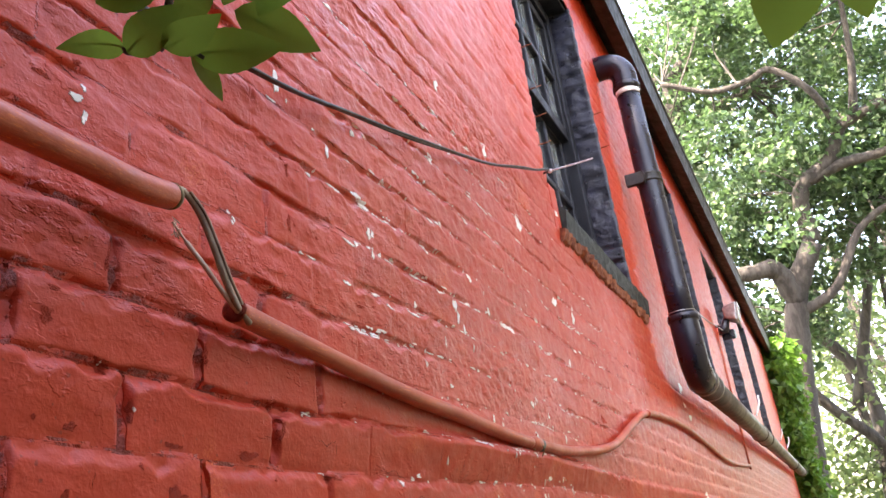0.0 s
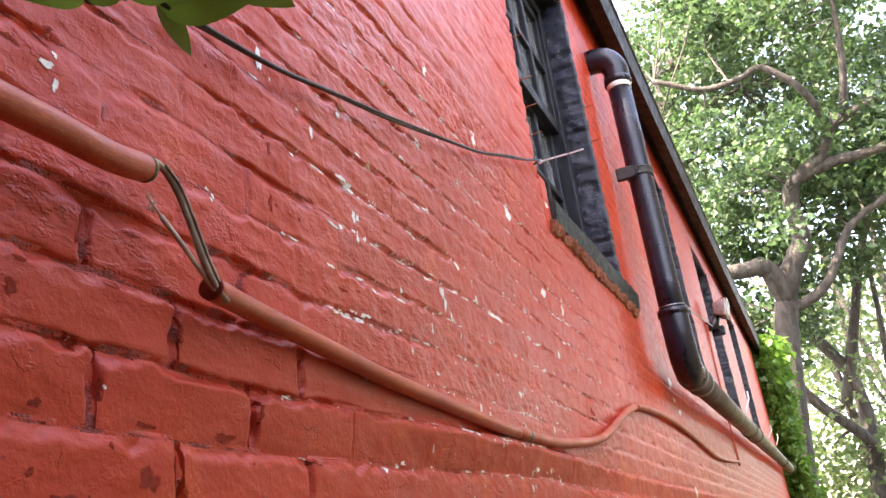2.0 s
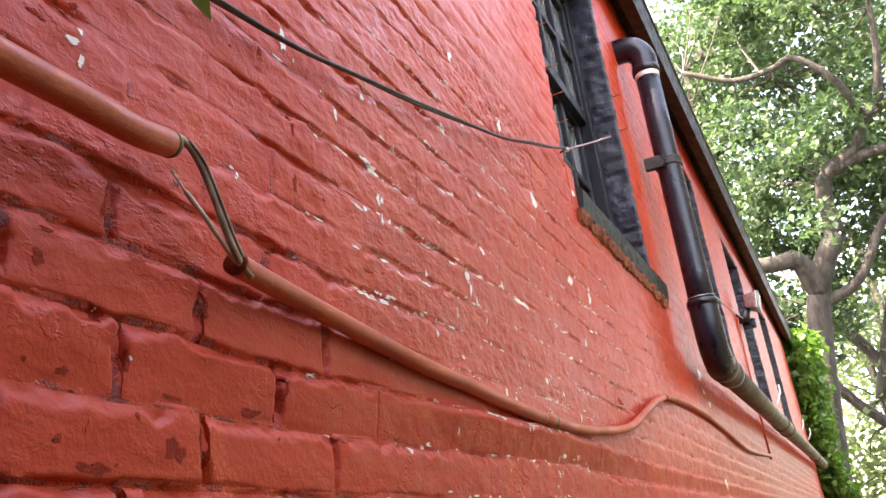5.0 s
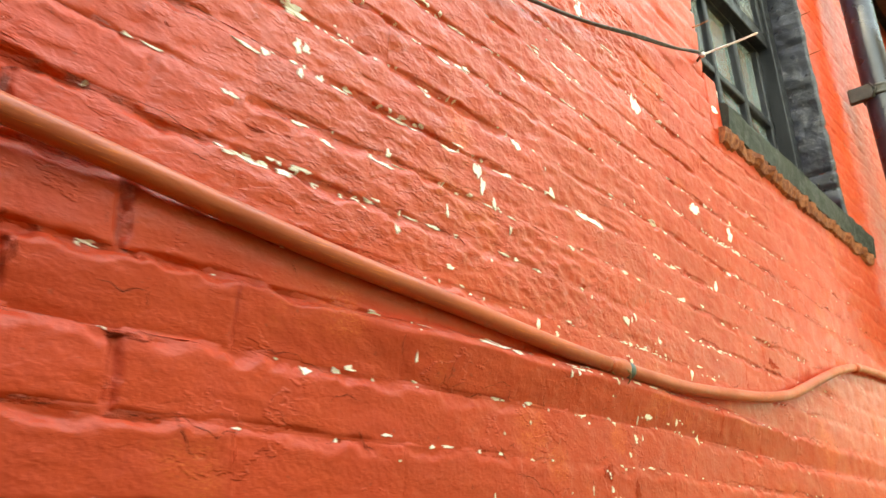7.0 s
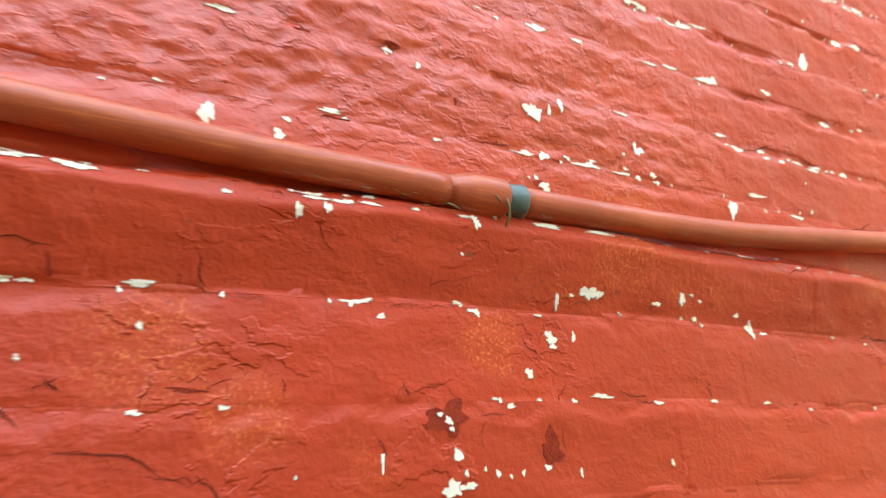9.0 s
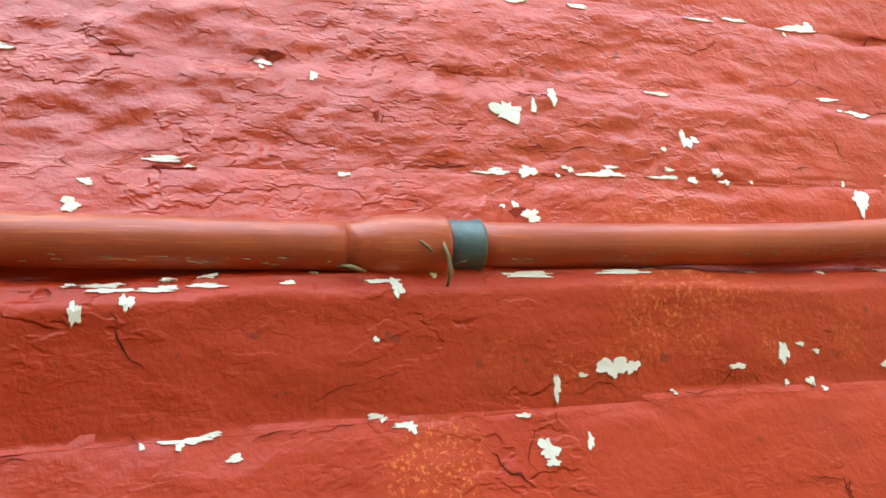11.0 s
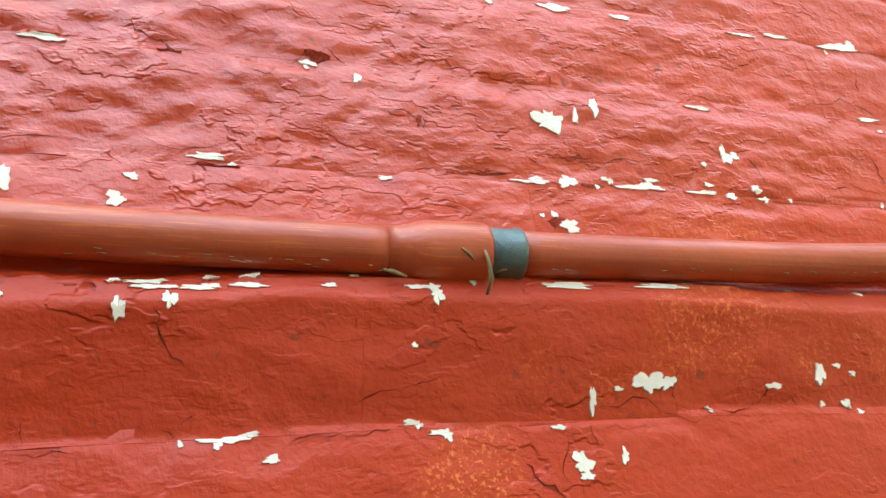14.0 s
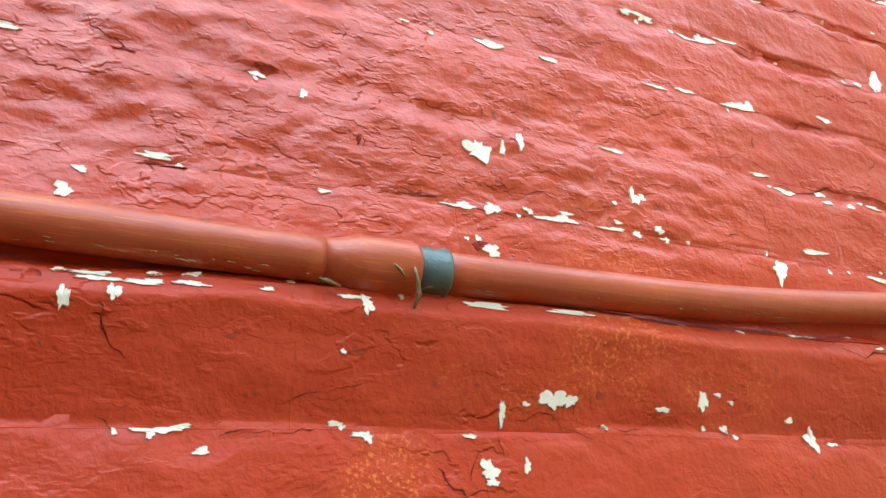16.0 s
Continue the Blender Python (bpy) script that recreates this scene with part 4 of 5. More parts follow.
scar(-0.919, 1.633, 0.011, 0.037)
scar(-1.264, 1.461, 0.020, 0.006)
scar(-1.151, 1.518, 0.035, 0.007)
scar(-0.863, 1.343, 0.073, 0.009)
scar(-0.117, 1.295, 0.045, 0.035)
scar(-0.033, 1.276, 0.031, 0.035)
scar(-0.280, 1.309, 0.033, 0.004)
scar(-0.045, 1.504, 0.004, 0.004)
scar(-0.752, 1.571, 0.031, 0.008)
scar(-1.282, 1.641, 0.021, 0.011)
# a dark hole in the brick, its shade given as a flat patch
scar(0.675, 1.582, 0.076, 0.028)
scar(-0.011, 1.475, 0.013, 0.009)
scar(-0.131, 1.564, 0.024, 0.008)
scar(-0.080, 1.530, 0.004, 0.011)
scar(0.015, 1.499, 0.021, 0.004)
scar(-0.046, 1.502, 0.029, 0.003)
scar(-0.203, 1.555, 0.015, 0.003)
scar(-0.181, 1.494, 0.025, 0.003)

for _ in range(25):
    x, z = chip_rnd.uniform(-1.45, -0.7), chip_rnd.uniform(1.2, 1.85)
    scar(x, z, chip_rnd.uniform(0.003, 0.014), chip_rnd.uniform(0.003, 0.009))
crack_verts, crack_faces = [], []


def crack(x, z, length, slant, width):
    """A short wandering dark crack in the paint, with ragged sides."""
    n = 9
    a = chip_rnd.uniform(0, 6.28)
    mid, half = [], []
    for i in range(n):
        t = i / (n - 1) - 0.5
        bend = 0.07 * length * math.sin(5 * t + a) + chip_rnd.uniform(-0.05, 0.05) * length
        mid.append((x + length * t * math.cos(slant) - bend * math.sin(slant), z + length * t * math.sin(slant) + bend * math.cos(slant)))
        half.append(0.65 * min(width, 0.0011 if x < 0.4 else 0.002) * (0.15 + 0.85 * math.cos(math.pi * t)) * chip_rnd.uniform(0.4, 1.2))
    nx, nz = -math.sin(slant), math.cos(slant)
    left = [(p + nx * w, q + nz * w) for (p, q), w in zip(mid, half)]
    right = [(p - nx * w, q - nz * w) for (p, q), w in zip(mid, half)]
    pts = left + right
    out = surface(np.array([p[0] for p in pts]), np.array([p[1] for p in pts]))
    base = len(crack_verts)
    for (p, q), o in zip(pts, out):
        crack_verts.append(wp(p, float(o) + 0.0004, q))
    for i in range(n - 1):
        crack_faces.append((base + i, base + i + 1, base + n + i + 1, base + n + i))


crack(-0.200, 1.556, 0.026, -0.16, 0.0005)
crack(-0.137, 1.563, 0.022, 0.67, 0.0004)
crack(-0.120, 1.564, 0.021, -0.61, 0.0004)
crack(-0.111, 1.569, 0.007, -1.11, 0.0004)
crack(-0.255, 1.502, 0.018, 0.03, 0.0004)
crack(-0.226, 1.494, 0.011, -0.68, 0.0004)
crack(-0.196, 1.504, 0.042, 0.02, 0.0004)
crack(-0.186, 1.495, 0.030, 0.23, 0.0004)
crack(-0.174, 1.546, 0.015, -0.16, 0.0004)
crack(-0.091, 1.533, 0.023, -0.03, 0.0004)
crack(-0.077, 1.528, 0.009, -1.59, 0.0004)
crack(-0.047, 1.503, 0.042, 0.12, 0.0005)
crack(-0.018, 1.512, 0.011, -0.54, 0.0004)
crack(0.007, 1.516, 0.026, -0.11, 0.0006)
crack(0.037, 1.513, 0.037, -0.06, 0.0006)
crack(0.060, 1.510, 0.013, -0.45, 0.0005)
crack(0.016, 1.551, 0.027, 0.10, 0.0008)
crack(0.002, 1.568, 0.011, -1.67, 0.0005)
crack(0.217, 1.574, 0.075, 0.08, 0.0006)
crack(0.127, 1.517, 0.021, -1.19, 0.0007)
crack(0.236, 1.595, 0.011, -1.77, 0.0008)
crack(0.168, 1.611, 0.014, -0.96, 0.0004)
crack(0.224, 1.527, 0.020, -1.28, 0.0007)
crack(0.188, 1.511, 0.014, 0.00, 0.0007)
crack(-0.191, 1.375, 0.007, 0.46, 0.0004)
crack(-0.198, 1.369, 0.009, -0.75, 0.0004)
crack(-0.242, 1.363, 0.022, -0.10, 0.0004)
crack(-0.250, 1.371, 0.009, -1.60, 0.0004)
crack(-0.141, 1.366, 0.027, 0.22, 0.0004)
crack(-0.111, 1.368, 0.036, -0.04, 0.0004)
crack(-0.116, 1.383, 0.026, 0.15, 0.0004)
crack(-0.095, 1.388, 0.019, 0.45, 0.0004)
crack(0.019, 1.375, 0.064, -0.00, 0.0004)
crack(0.067, 1.376, 0.036, 0.09, 0.0005)
crack(0.087, 1.382, 0.014, 0.86, 0.0005)
crack(0.036, 1.385, 0.023, -1.74, 0.0004)
crack(-0.012, 1.364, 0.019, -1.64, 0.0004)
crack(0.123, 1.422, 0.022, -1.30, 0.0004)
crack(0.125, 1.327, 0.024, -0.21, 0.0004)
crack(-0.029, 1.352, 0.022, -1.61, 0.0004)
crack(0.142, 1.376, 0.016, -2.21, 0.0005)
crack(0.106, 1.380, 0.011, -0.64, 0.0004)
crack(-0.350, 1.310, 0.017, 0.76, 0.0006)
crack(-0.302, 1.308, 0.015, 1.18, 0.0007)
crack(-0.268, 1.315, 0.046, 0.20, 0.0005)
crack(-0.226, 1.311, 0.012, -1.46, 0.0008)
crack(-0.328, 1.272, 0.047, -0.17, 0.0005)
crack(-0.287, 1.263, 0.040, -0.25, 0.0006)
crack(-0.285, 1.371, 0.009, -1.19, 0.0008)
crack(-0.270, 1.366, 0.017, -0.11, 0.0005)
crack(-0.166, 1.276, 0.025, -1.15, 0.0004)
crack(-0.150, 1.309, 0.017, 1.08, 0.0005)
crack(-0.130, 1.313, 0.032, 0.14, 0.0005)
crack(-0.109, 1.310, 0.016, -0.63, 0.0006)
crack(-0.091, 1.285, 0.021, -1.60, 0.0006)
crack(-0.082, 1.297, 0.020, 0.20, 0.0008)
crack(-0.023, 1.284, 0.027, -1.13, 0.0006)
crack(-0.017, 1.314, 0.017, -2.09, 0.0009)
crack(0.049, 1.313, 0.018, -0.48, 0.0008)
crack(0.066, 1.309, 0.019, 0.06, 0.0010)
crack(0.129, 1.327, 0.021, -0.01, 0.0008)
crack(0.139, 1.321, 0.013, -1.42, 0.0009)
crack(0.296, 1.388, 0.019, -1.97, 0.0015)
crack(0.331, 1.337, 0.014, -0.73, 0.0007)
crack(-0.363, 1.379, 0.019, -0.04, 0.0004)
crack(-0.352, 1.373, 0.012, -1.15, 0.0005)
crack(-0.216, 1.566, 0.021, -0.68, 0.0005)
crack(-0.603, 1.290, 0.028, -0.82, 0.0011)
crack(-0.432, 1.257, 0.009, -0.93, 0.0012)
crack(-0.383, 1.298, 0.022, -1.18, 0.0012)
crack(-0.386, 1.377, 0.071, -0.02, 0.0009)
crack(-0.351, 1.371, 0.014, -1.16, 0.0013)
crack(-0.347, 1.310, 0.010, -0.92, 0.0013)
crack(-0.268, 1.254, 0.035, -0.89, 0.0011)
crack(-0.312, 1.271, 0.071, -0.18, 0.0010)
crack(-0.165, 1.273, 0.018, -1.46, 0.0012)
crack(-0.145, 1.312, 0.010, -1.24, 0.0014)
crack(0.059, 1.313, 0.021, -0.30, 0.0019)
crack(0.141, 1.319, 0.014, -1.81, 0.0015)
crack(0.472, 1.888, 0.042, -0.40, 0.0028)
crack(0.107, 1.773, 0.077, -0.54, 0.0009)
crack(-0.342, 1.545, 0.006, -1.60, 0.0015)
crack(-0.477, 1.370, 0.012, -1.35, 0.0012)
crack(-0.204, 1.558, 0.010, -0.72, 0.0013)
crack(-0.551, 1.394, 0.022, -1.57, 0.0018)
crack(-0.697, 1.441, 0.015, -0.91, 0.0014)
crack(-0.469, 1.379, 0.027, -1.47, 0.0018)
crack(-0.711, 1.360, 0.029, 0.01, 0.0015)
crack(-0.600, 1.289, 0.030, -0.52, 0.0024)
crack(-0.368, 1.299, 0.027, -0.76, 0.0022)
crack(-0.705, 1.299, 0.015, -0.93, 0.0016)
crack(-0.807, 1.272, 0.042, -0.86, 0.0017)
crack(-0.872, 1.382, 0.048, 0.05, 0.0012)
crack(-0.849, 1.376, 0.015, -1.56, 0.0009)
crack(-1.027, 1.634, 0.022, -0.71, 0.0012)
crack(-0.969, 1.532, 0.046, 0.15, 0.0013)
crack(-0.811, 1.517, 0.017, 0.09, 0.0017)
crack(-0.631, 1.327, 0.044, 0.12, 0.0018)
crack(-0.200, 1.404, 0.025, -1.01, 0.0019)
crack(-0.040, 1.344, 0.025, -0.83, 0.0022)
crack(-0.273, 1.375, 0.018, -1.29, 0.0017)
crack(-0.635, 1.608, 0.035, -0.16, 0.0015)
crack(0.659, 1.573, 0.011, -1.42, 0.0022)
for _ in range(120):
    x = chip_rnd.uniform(-1.35, 1.5)
    z = chip_rnd.uniform(1.2, 1.95)
    if abs(x + 0.05) < 0.4 and z < 1.65:
        continue
    k = round((z - BED_Z - float(sag(x))) / COURSE)
    if x > 0.5 and z > 1.9:
        continue
    if chip_rnd.random() < 0.8:
        crack(x, BED_Z + COURSE * k + float(sag(x)) + chip_rnd.uniform(-0.006, 0.003), chip_rnd.uniform(0.012, 0.045), chip_rnd.uniform(-0.25, 0.25), chip_rnd.uniform(0.0005, 0.0013))
    else:
        crack(x, z, chip_rnd.uniform(0.008, 0.026), chip_rnd.uniform(1.0, 2.1), chip_rnd.uniform(0.0004, 0.0011))
for _ in range(50):
    x, z = chip_rnd.uniform(0.5, 2.6), chip_rnd.uniform(1.2, 2.05)
    crack(x, z, chip_rnd.uniform(0.015, 0.05), chip_rnd.uniform(1.2, 1.9), chip_rnd.uniform(0.0006, 0.0018))
for _ in range(420):
    x = chip_rnd.uniform(-0.85, 2.4)
    z = BED_Z + COURSE * chip_rnd.randint(-3, 11) + float(sag(x)) + chip_rnd.uniform(-0.004, 0.004)
    if abs(x + 0.05) > 0.3 and not (x > 0.5 and z > 1.95):
        crack(x, z, chip_rnd.uniform(0.03, 0.10), chip_rnd.uniform(-0.10, 0.10), chip_rnd.uniform(0.0004, 0.0010) * (2.2 if x > 0.25 else 1.0))
mesh_object("paint_cracks", crack_verts, crack_faces, CRACK_AND_HOLLOW, wall, "dark cracks where the red paint has split", kind="stuff")
mesh_object("paint_scars", scar_verts, scar_faces, SCAR, wall, "older brown coat and shaded hollows, as flat brown patches", kind="stuff")
chip(-0.118, 1.252, 0.015, 0.012)
chip(-0.106, 1.253, 0.015, 0.005)
chip(-0.112, 1.272, 0.007, 0.012)
chip(-0.107, 1.261, 0.003, 0.006)
chip(-0.117, 1.293, 0.006, 0.006)
chip(-0.115, 1.288, 0.004, 0.004)
chip(-0.123, 1.297, 0.004, 0.004)
chip(-0.082, 1.260, 0.004, 0.006)
chip(-0.092, 1.263, 0.003, 0.003)
chip(-0.039, 1.263, 0.009, 0.004)
chip(-0.045, 1.326, 0.008, 0.008)
chip(-0.166, 1.269, 0.003, 0.012)
chip(-0.061, 1.260, 0.003, 0.005)
chip(-0.072, 1.258, 0.003, 0.003)
chip(-0.366, 1.424, 0.011, 0.003)
chip(-0.343, 1.421, 0.012, 0.005)
chip(-0.221, 1.262, 0.002, 0.003)
chip(-0.458, 1.232, 0.013, 0.010)
chip(-0.432, 1.238, 0.012, 0.004)
chip(-0.418, 1.237, 0.005, 0.006)
chip(-0.372, 1.238, 0.005, 0.005)
chip(-0.391, 1.246, 0.005, 0.013)
chip(-0.527, 1.414, 0.004, 0.002)
chip(-0.553, 1.275, 0.004, 0.003)
chip(-0.622, 1.360, 0.009, 0.005)
chip(-0.524, 1.360, 0.008, 0.003)
chip(-0.223, 1.472, 0.010, 0.008)
chip(-0.217, 1.484, 0.007, 0.004)
chip(-0.206, 1.425, 0.018, 0.003)
chip(-0.190, 1.425, 0.014, 0.003)
chip(-0.219, 1.415, 0.005, 0.012)
chip(-0.200, 1.419, 0.006, 0.009)
chip(-0.185, 1.426, 0.009, 0.004)
chip(-0.169, 1.427, 0.017, 0.003)
chip(-0.135, 1.428, 0.007, 0.003)
chip(-0.087, 1.425, 0.008, 0.010)
chip(-0.094, 1.429, 0.017, 0.003)
chip(-0.020, 1.433, 0.035, 0.004)
chip(0.033, 1.434, 0.038, 0.003)
chip(-0.005, 1.538, 0.019, 0.017)
chip(0.025, 1.550, 0.007, 0.014)
chip(0.012, 1.542, 0.004, 0.010)
chip(0.000, 1.500, 0.012, 0.009)
chip(-0.018, 1.501, 0.008, 0.003)
chip(0.040, 1.500, 0.020, 0.004)
chip(0.052, 1.505, 0.009, 0.003)
chip(0.090, 1.505, 0.007, 0.003)
chip(0.122, 1.504, 0.008, 0.006)
chip(0.108, 1.526, 0.007, 0.017)
chip(0.115, 1.527, 0.007, 0.006)
chip(0.090, 1.518, 0.004, 0.004)
chip(-0.004, 1.473, 0.013, 0.008)
chip(-0.019, 1.478, 0.003, 0.003)
chip(-0.012, 1.479, 0.004, 0.005)
chip(-0.111, 1.552, 0.006, 0.006)
chip(-0.137, 1.556, 0.003, 0.003)
chip(0.020, 1.388, 0.017, 0.013)
chip(0.031, 1.388, 0.008, 0.008)
chip(0.003, 1.385, 0.005, 0.003)
chip(-0.011, 1.380, 0.004, 0.013)
chip(-0.021, 1.352, 0.011, 0.012)
chip(-0.020, 1.346, 0.007, 0.005)
chip(0.001, 1.354, 0.004, 0.008)
chip(0.094, 1.386, 0.010, 0.004)
chip(0.124, 1.392, 0.007, 0.014)
chip(0.140, 1.377, 0.006, 0.007)
chip(0.146, 1.392, 0.005, 0.003)
chip(0.136, 1.396, 0.005, 0.003)
chip(-0.087, 1.367, 0.013, 0.003)
chip(-0.084, 1.366, 0.005, 0.006)
chip(-0.030, 1.368, 0.007, 0.003)
chip(-0.159, 1.358, 0.008, 0.004)
chip(-0.194, 1.365, 0.003, 0.003)
chip(-0.180, 1.364, 0.004, 0.004)
chip(0.124, 1.377, 0.004, 0.003)
chip(-0.098, 1.403, 0.003, 0.003)
chip(-0.157, 1.616, 0.013, 0.004)
chip(-0.027, 1.621, 0.006, 0.003)
chip(0.015, 1.624, 0.026, 0.004)
chip(0.061, 1.624, 0.019, 0.004)
chip(0.152, 1.625, 0.019, 0.003)
chip(0.245, 1.631, 0.012, 0.007)
chip(0.333, 1.639, 0.020, 0.005)
chip(-0.271, 1.475, 0.007, 0.013)
chip(0.225, 1.489, 0.013, 0.021)
chip(0.212, 1.373, 0.011, 0.017)
chip(0.194, 1.384, 0.006, 0.005)
chip(0.267, 1.509, 0.035, 0.004)
chip(-0.263, 1.420, 0.006, 0.004)
chip(-0.788, 1.595, 0.011, 0.005)
chip(-0.779, 1.595, 0.012, 0.006)
chip(-0.743, 1.663, 0.015, 0.008)
chip(-0.697, 1.660, 0.010, 0.012)
chip(-0.688, 1.695, 0.013, 0.011)
chip(-0.665, 1.670, 0.012, 0.010)
chip(-0.488, 1.731, 0.015, 0.012)
chip(-0.657, 1.593, 0.021, 0.009)
chip(-0.586, 1.602, 0.020, 0.006)
chip(-0.565, 1.602, 0.024, 0.006)
chip(-0.559, 1.620, 0.010, 0.010)
chip(-0.527, 1.674, 0.022, 0.006)
chip(-0.511, 1.672, 0.021, 0.006)
chip(-0.389, 1.660, 0.017, 0.026)
chip(-0.379, 1.641, 0.013, 0.026)
chip(-0.353, 1.624, 0.010, 0.019)
chip(-0.550, 1.528, 0.009, 0.012)
chip(-0.458, 1.580, 0.006, 0.019)
chip(-0.440, 1.674, 0.034, 0.006)
chip(-0.289, 1.738, 0.024, 0.015)
chip(-0.201, 1.693, 0.019, 0.016)
chip(-0.110, 1.686, 0.049, 0.011)
chip(-0.071, 1.686, 0.057, 0.013)
chip(-0.158, 1.618, 0.025, 0.005)
chip(0.156, 2.000, 0.020, 0.052)
chip(0.374, 1.855, 0.042, 0.023)
chip(0.549, 1.849, 0.031, 0.033)
chip(-0.318, 1.598, 0.008, 0.012)
chip(-0.682, 1.346, 0.009, 0.009)
chip(-0.638, 1.354, 0.012, 0.007)
chip(-0.621, 1.358, 0.016, 0.004)
chip(-0.570, 1.299, 0.016, 0.004)
chip(-0.499, 1.294, 0.008, 0.005)
chip(-0.471, 1.297, 0.017, 0.004)
chip(-0.714, 1.460, 0.007, 0.004)
chip(-0.528, 1.384, 0.005, 0.011)
chip(-0.408, 1.422, 0.032, 0.004)
chip(-0.377, 1.423, 0.031, 0.004)
chip(0.155, 1.756, 0.026, 0.011)
chip(-0.250, 1.867, 0.010, 0.013)
chip(-0.445, 1.802, 0.027, 0.007)
chip(-0.416, 1.807, 0.022, 0.006)
chip(-0.268, 1.479, 0.008, 0.017)
chip(-0.456, 1.508, 0.014, 0.008)
chip(0.233, 1.628, 0.031, 0.008)
chip(0.425, 1.701, 0.019, 0.024)
chip(-1.235, 1.623, 0.007, 0.014)
chip(-1.246, 1.637, 0.020, 0.007)
chip(-1.238, 1.650, 0.006, 0.008)
chip(-0.924, 1.827, 0.017, 0.031)
chip(-0.806, 1.779, 0.011, 0.020)
chip(-0.724, 1.742, 0.035, 0.011)
chip(-0.701, 1.738, 0.033, 0.012)
chip(-0.791, 1.732, 0.048, 0.006)
chip(-0.766, 1.657, 0.036, 0.005)
chip(-0.700, 1.693, 0.013, 0.019)
chip(-0.044, 2.116, 0.032, 0.039)
chip(0.139, 1.997, 0.027, 0.043)
chip(-0.311, 2.148, 0.021, 0.028)
chip(2.324, 1.907, 0.149, 0.111)
chip(2.348, 1.831, 0.112, 0.044)
chip(2.376, 1.422, 0.146, 0.072)
chip(2.445, 1.786, 0.155, 0.044)
chip(-1.212, 1.413, 0.003, 0.003)
chip(-1.176, 1.380, 0.004, 0.004)
chip(-1.034, 1.607, 0.006, 0.005)
chip(-1.027, 1.601, 0.006, 0.007)
chip(-1.032, 1.595, 0.006, 0.005)
chip(-0.678, 1.347, 0.014, 0.007)
chip(-0.405, 1.940, 0.023, 0.021)
chip(0.361, 1.853, 0.038, 0.022)
chip(-0.725, 1.844, 0.011, 0.014)

# smaller scraps gather along the bed joints of the middle of the wall
for _ in range(300):
    x = chip_rnd.gauss(-0.1, 0.5)
    k = chip_rnd.randint(-3, 9)
    z = BED_Z + COURSE * k + float(sag(x)) + chip_rnd.uniform(-0.004, 0.004)
    if -1.0 < x < 1.6 and not (x > 0.4 and z > 2.0):
        chip(x, z, chip_rnd.choice((0.004, 0.006, 0.009, 0.02)), chip_rnd.uniform(0.002, 0.0045))
for _ in range(260):
    x = chip_rnd.choice((chip_rnd.uniform(-0.75, -0.3), chip_rnd.uniform(0.2, 1.5)))
    z = BED_Z + COURSE * chip_rnd.randint(-1, 9) + float(sag(x)) + chip_rnd.uniform(-0.006, 0.006)
    if not (x > 0.4 and z > 2.0):
        chip(x, z, chip_rnd.choice((0.003, 0.004, 0.006, 0.012, 0.024)), chip_rnd.uniform(0.002, 0.006))
for _ in range(45):
    # strings of small flakes along the rounded tops of the courses
    x0, k = chip_rnd.uniform(-0.85, 0.9), chip_rnd.randint(1, 9)
    for _ in range(chip_rnd.randint(2, 7)):
        x = x0 + chip_rnd.uniform(-0.05, 0.05)
        z = BED_Z + COURSE * k + float(sag(x)) - chip_rnd.uniform(0.001, 0.009)
        if not (x > 0.5 and z > 2.0) and not (abs(x + 0.05) < 0.3 and z < 1.6):
            chip(x, z, chip_rnd.choice((0.005, 0.008, 0.012, 0.02)), chip_rnd.uniform(0.003, 0.006))
for _ in range(70):
    x, z = chip_rnd.uniform(-0.9, 2.6), chip_rnd.uniform(1.25, 2.1)
    if not (x > 0.4 and z > 2.0):
        chip(x, z, chip_rnd.uniform(0.002, 0.005), chip_rnd.uniform(0.002, 0.007))
# the bare patch at the sill's end
for _ in range(26):
    chip(chip_rnd.uniform(0.580, 0.628), chip_rnd.uniform(2.15, 2.27), chip_rnd.uniform(0.010, 0.024), chip_rnd.uniform(0.010, 0.03))
mesh_object("bare_patches", chip_verts, chip_faces, CHIP, wall, "white undercoat where red paint has flaked off", kind="stuff")


# ---- foliage ----
def leaf_cloud(name, centres, spread, per, size, material, parent, seed, droop=0.3):
    """Many small folded leaves scattered in clumps."""
    r = np.random.RandomState(seed)
    c = np.repeat(np.array(centres, float), per, axis=0)
    n = len(c)
    c = c + r.normal(0, 1, (n, 3)) * np.array(spread)
    d = r.normal(0, 1, (n, 3))
    d[:, 2] -= droop
    d /= np.linalg.norm(d, axis=1)[:, None]
    up = r.normal(0, 0.6, (n, 3)) + (0, 0, 1)
    s = np.cross(d, up)
    s /= np.linalg.norm(s, axis=1)[:, None] + 1e-6
    nn = np.cross(s, d)
    L = size * r.uniform(0.6, 1.25, n)[:, None]
    w, fold = 0.42 * L, 0.12 * L
    pts = np.stack([c, c + d * L * 0.35 + s * w + nn * fold, c + d * L * 0.62 + s * w * 0.55 + nn * fold * 0.6, c + d * L,
                    c + d * L * 0.62 - s * w * 0.55 + nn * fold * 0.6, c + d * L * 0.35 - s * w + nn * fold], 1)
    base = np.arange(n)[:, None] * 6
    faces = np.concatenate([base + (0, 1, 2, 3), base + (0, 3, 4, 5)])
    return mesh_object(name, pts.reshape(-1, 3), faces.tolist(), material, parent, kind="stuff")


def limb(bm, points, r0, r1, sides=10):
    line = spline(points, 6)
    n = len(line)
    rnd = random.Random(n + int(r0 * 1000))
    tube(bm, line, [(r0 + (r1 - r0) * i / (n - 1)) * rnd.uniform(0.92, 1.1) for i in range(n)], sides)


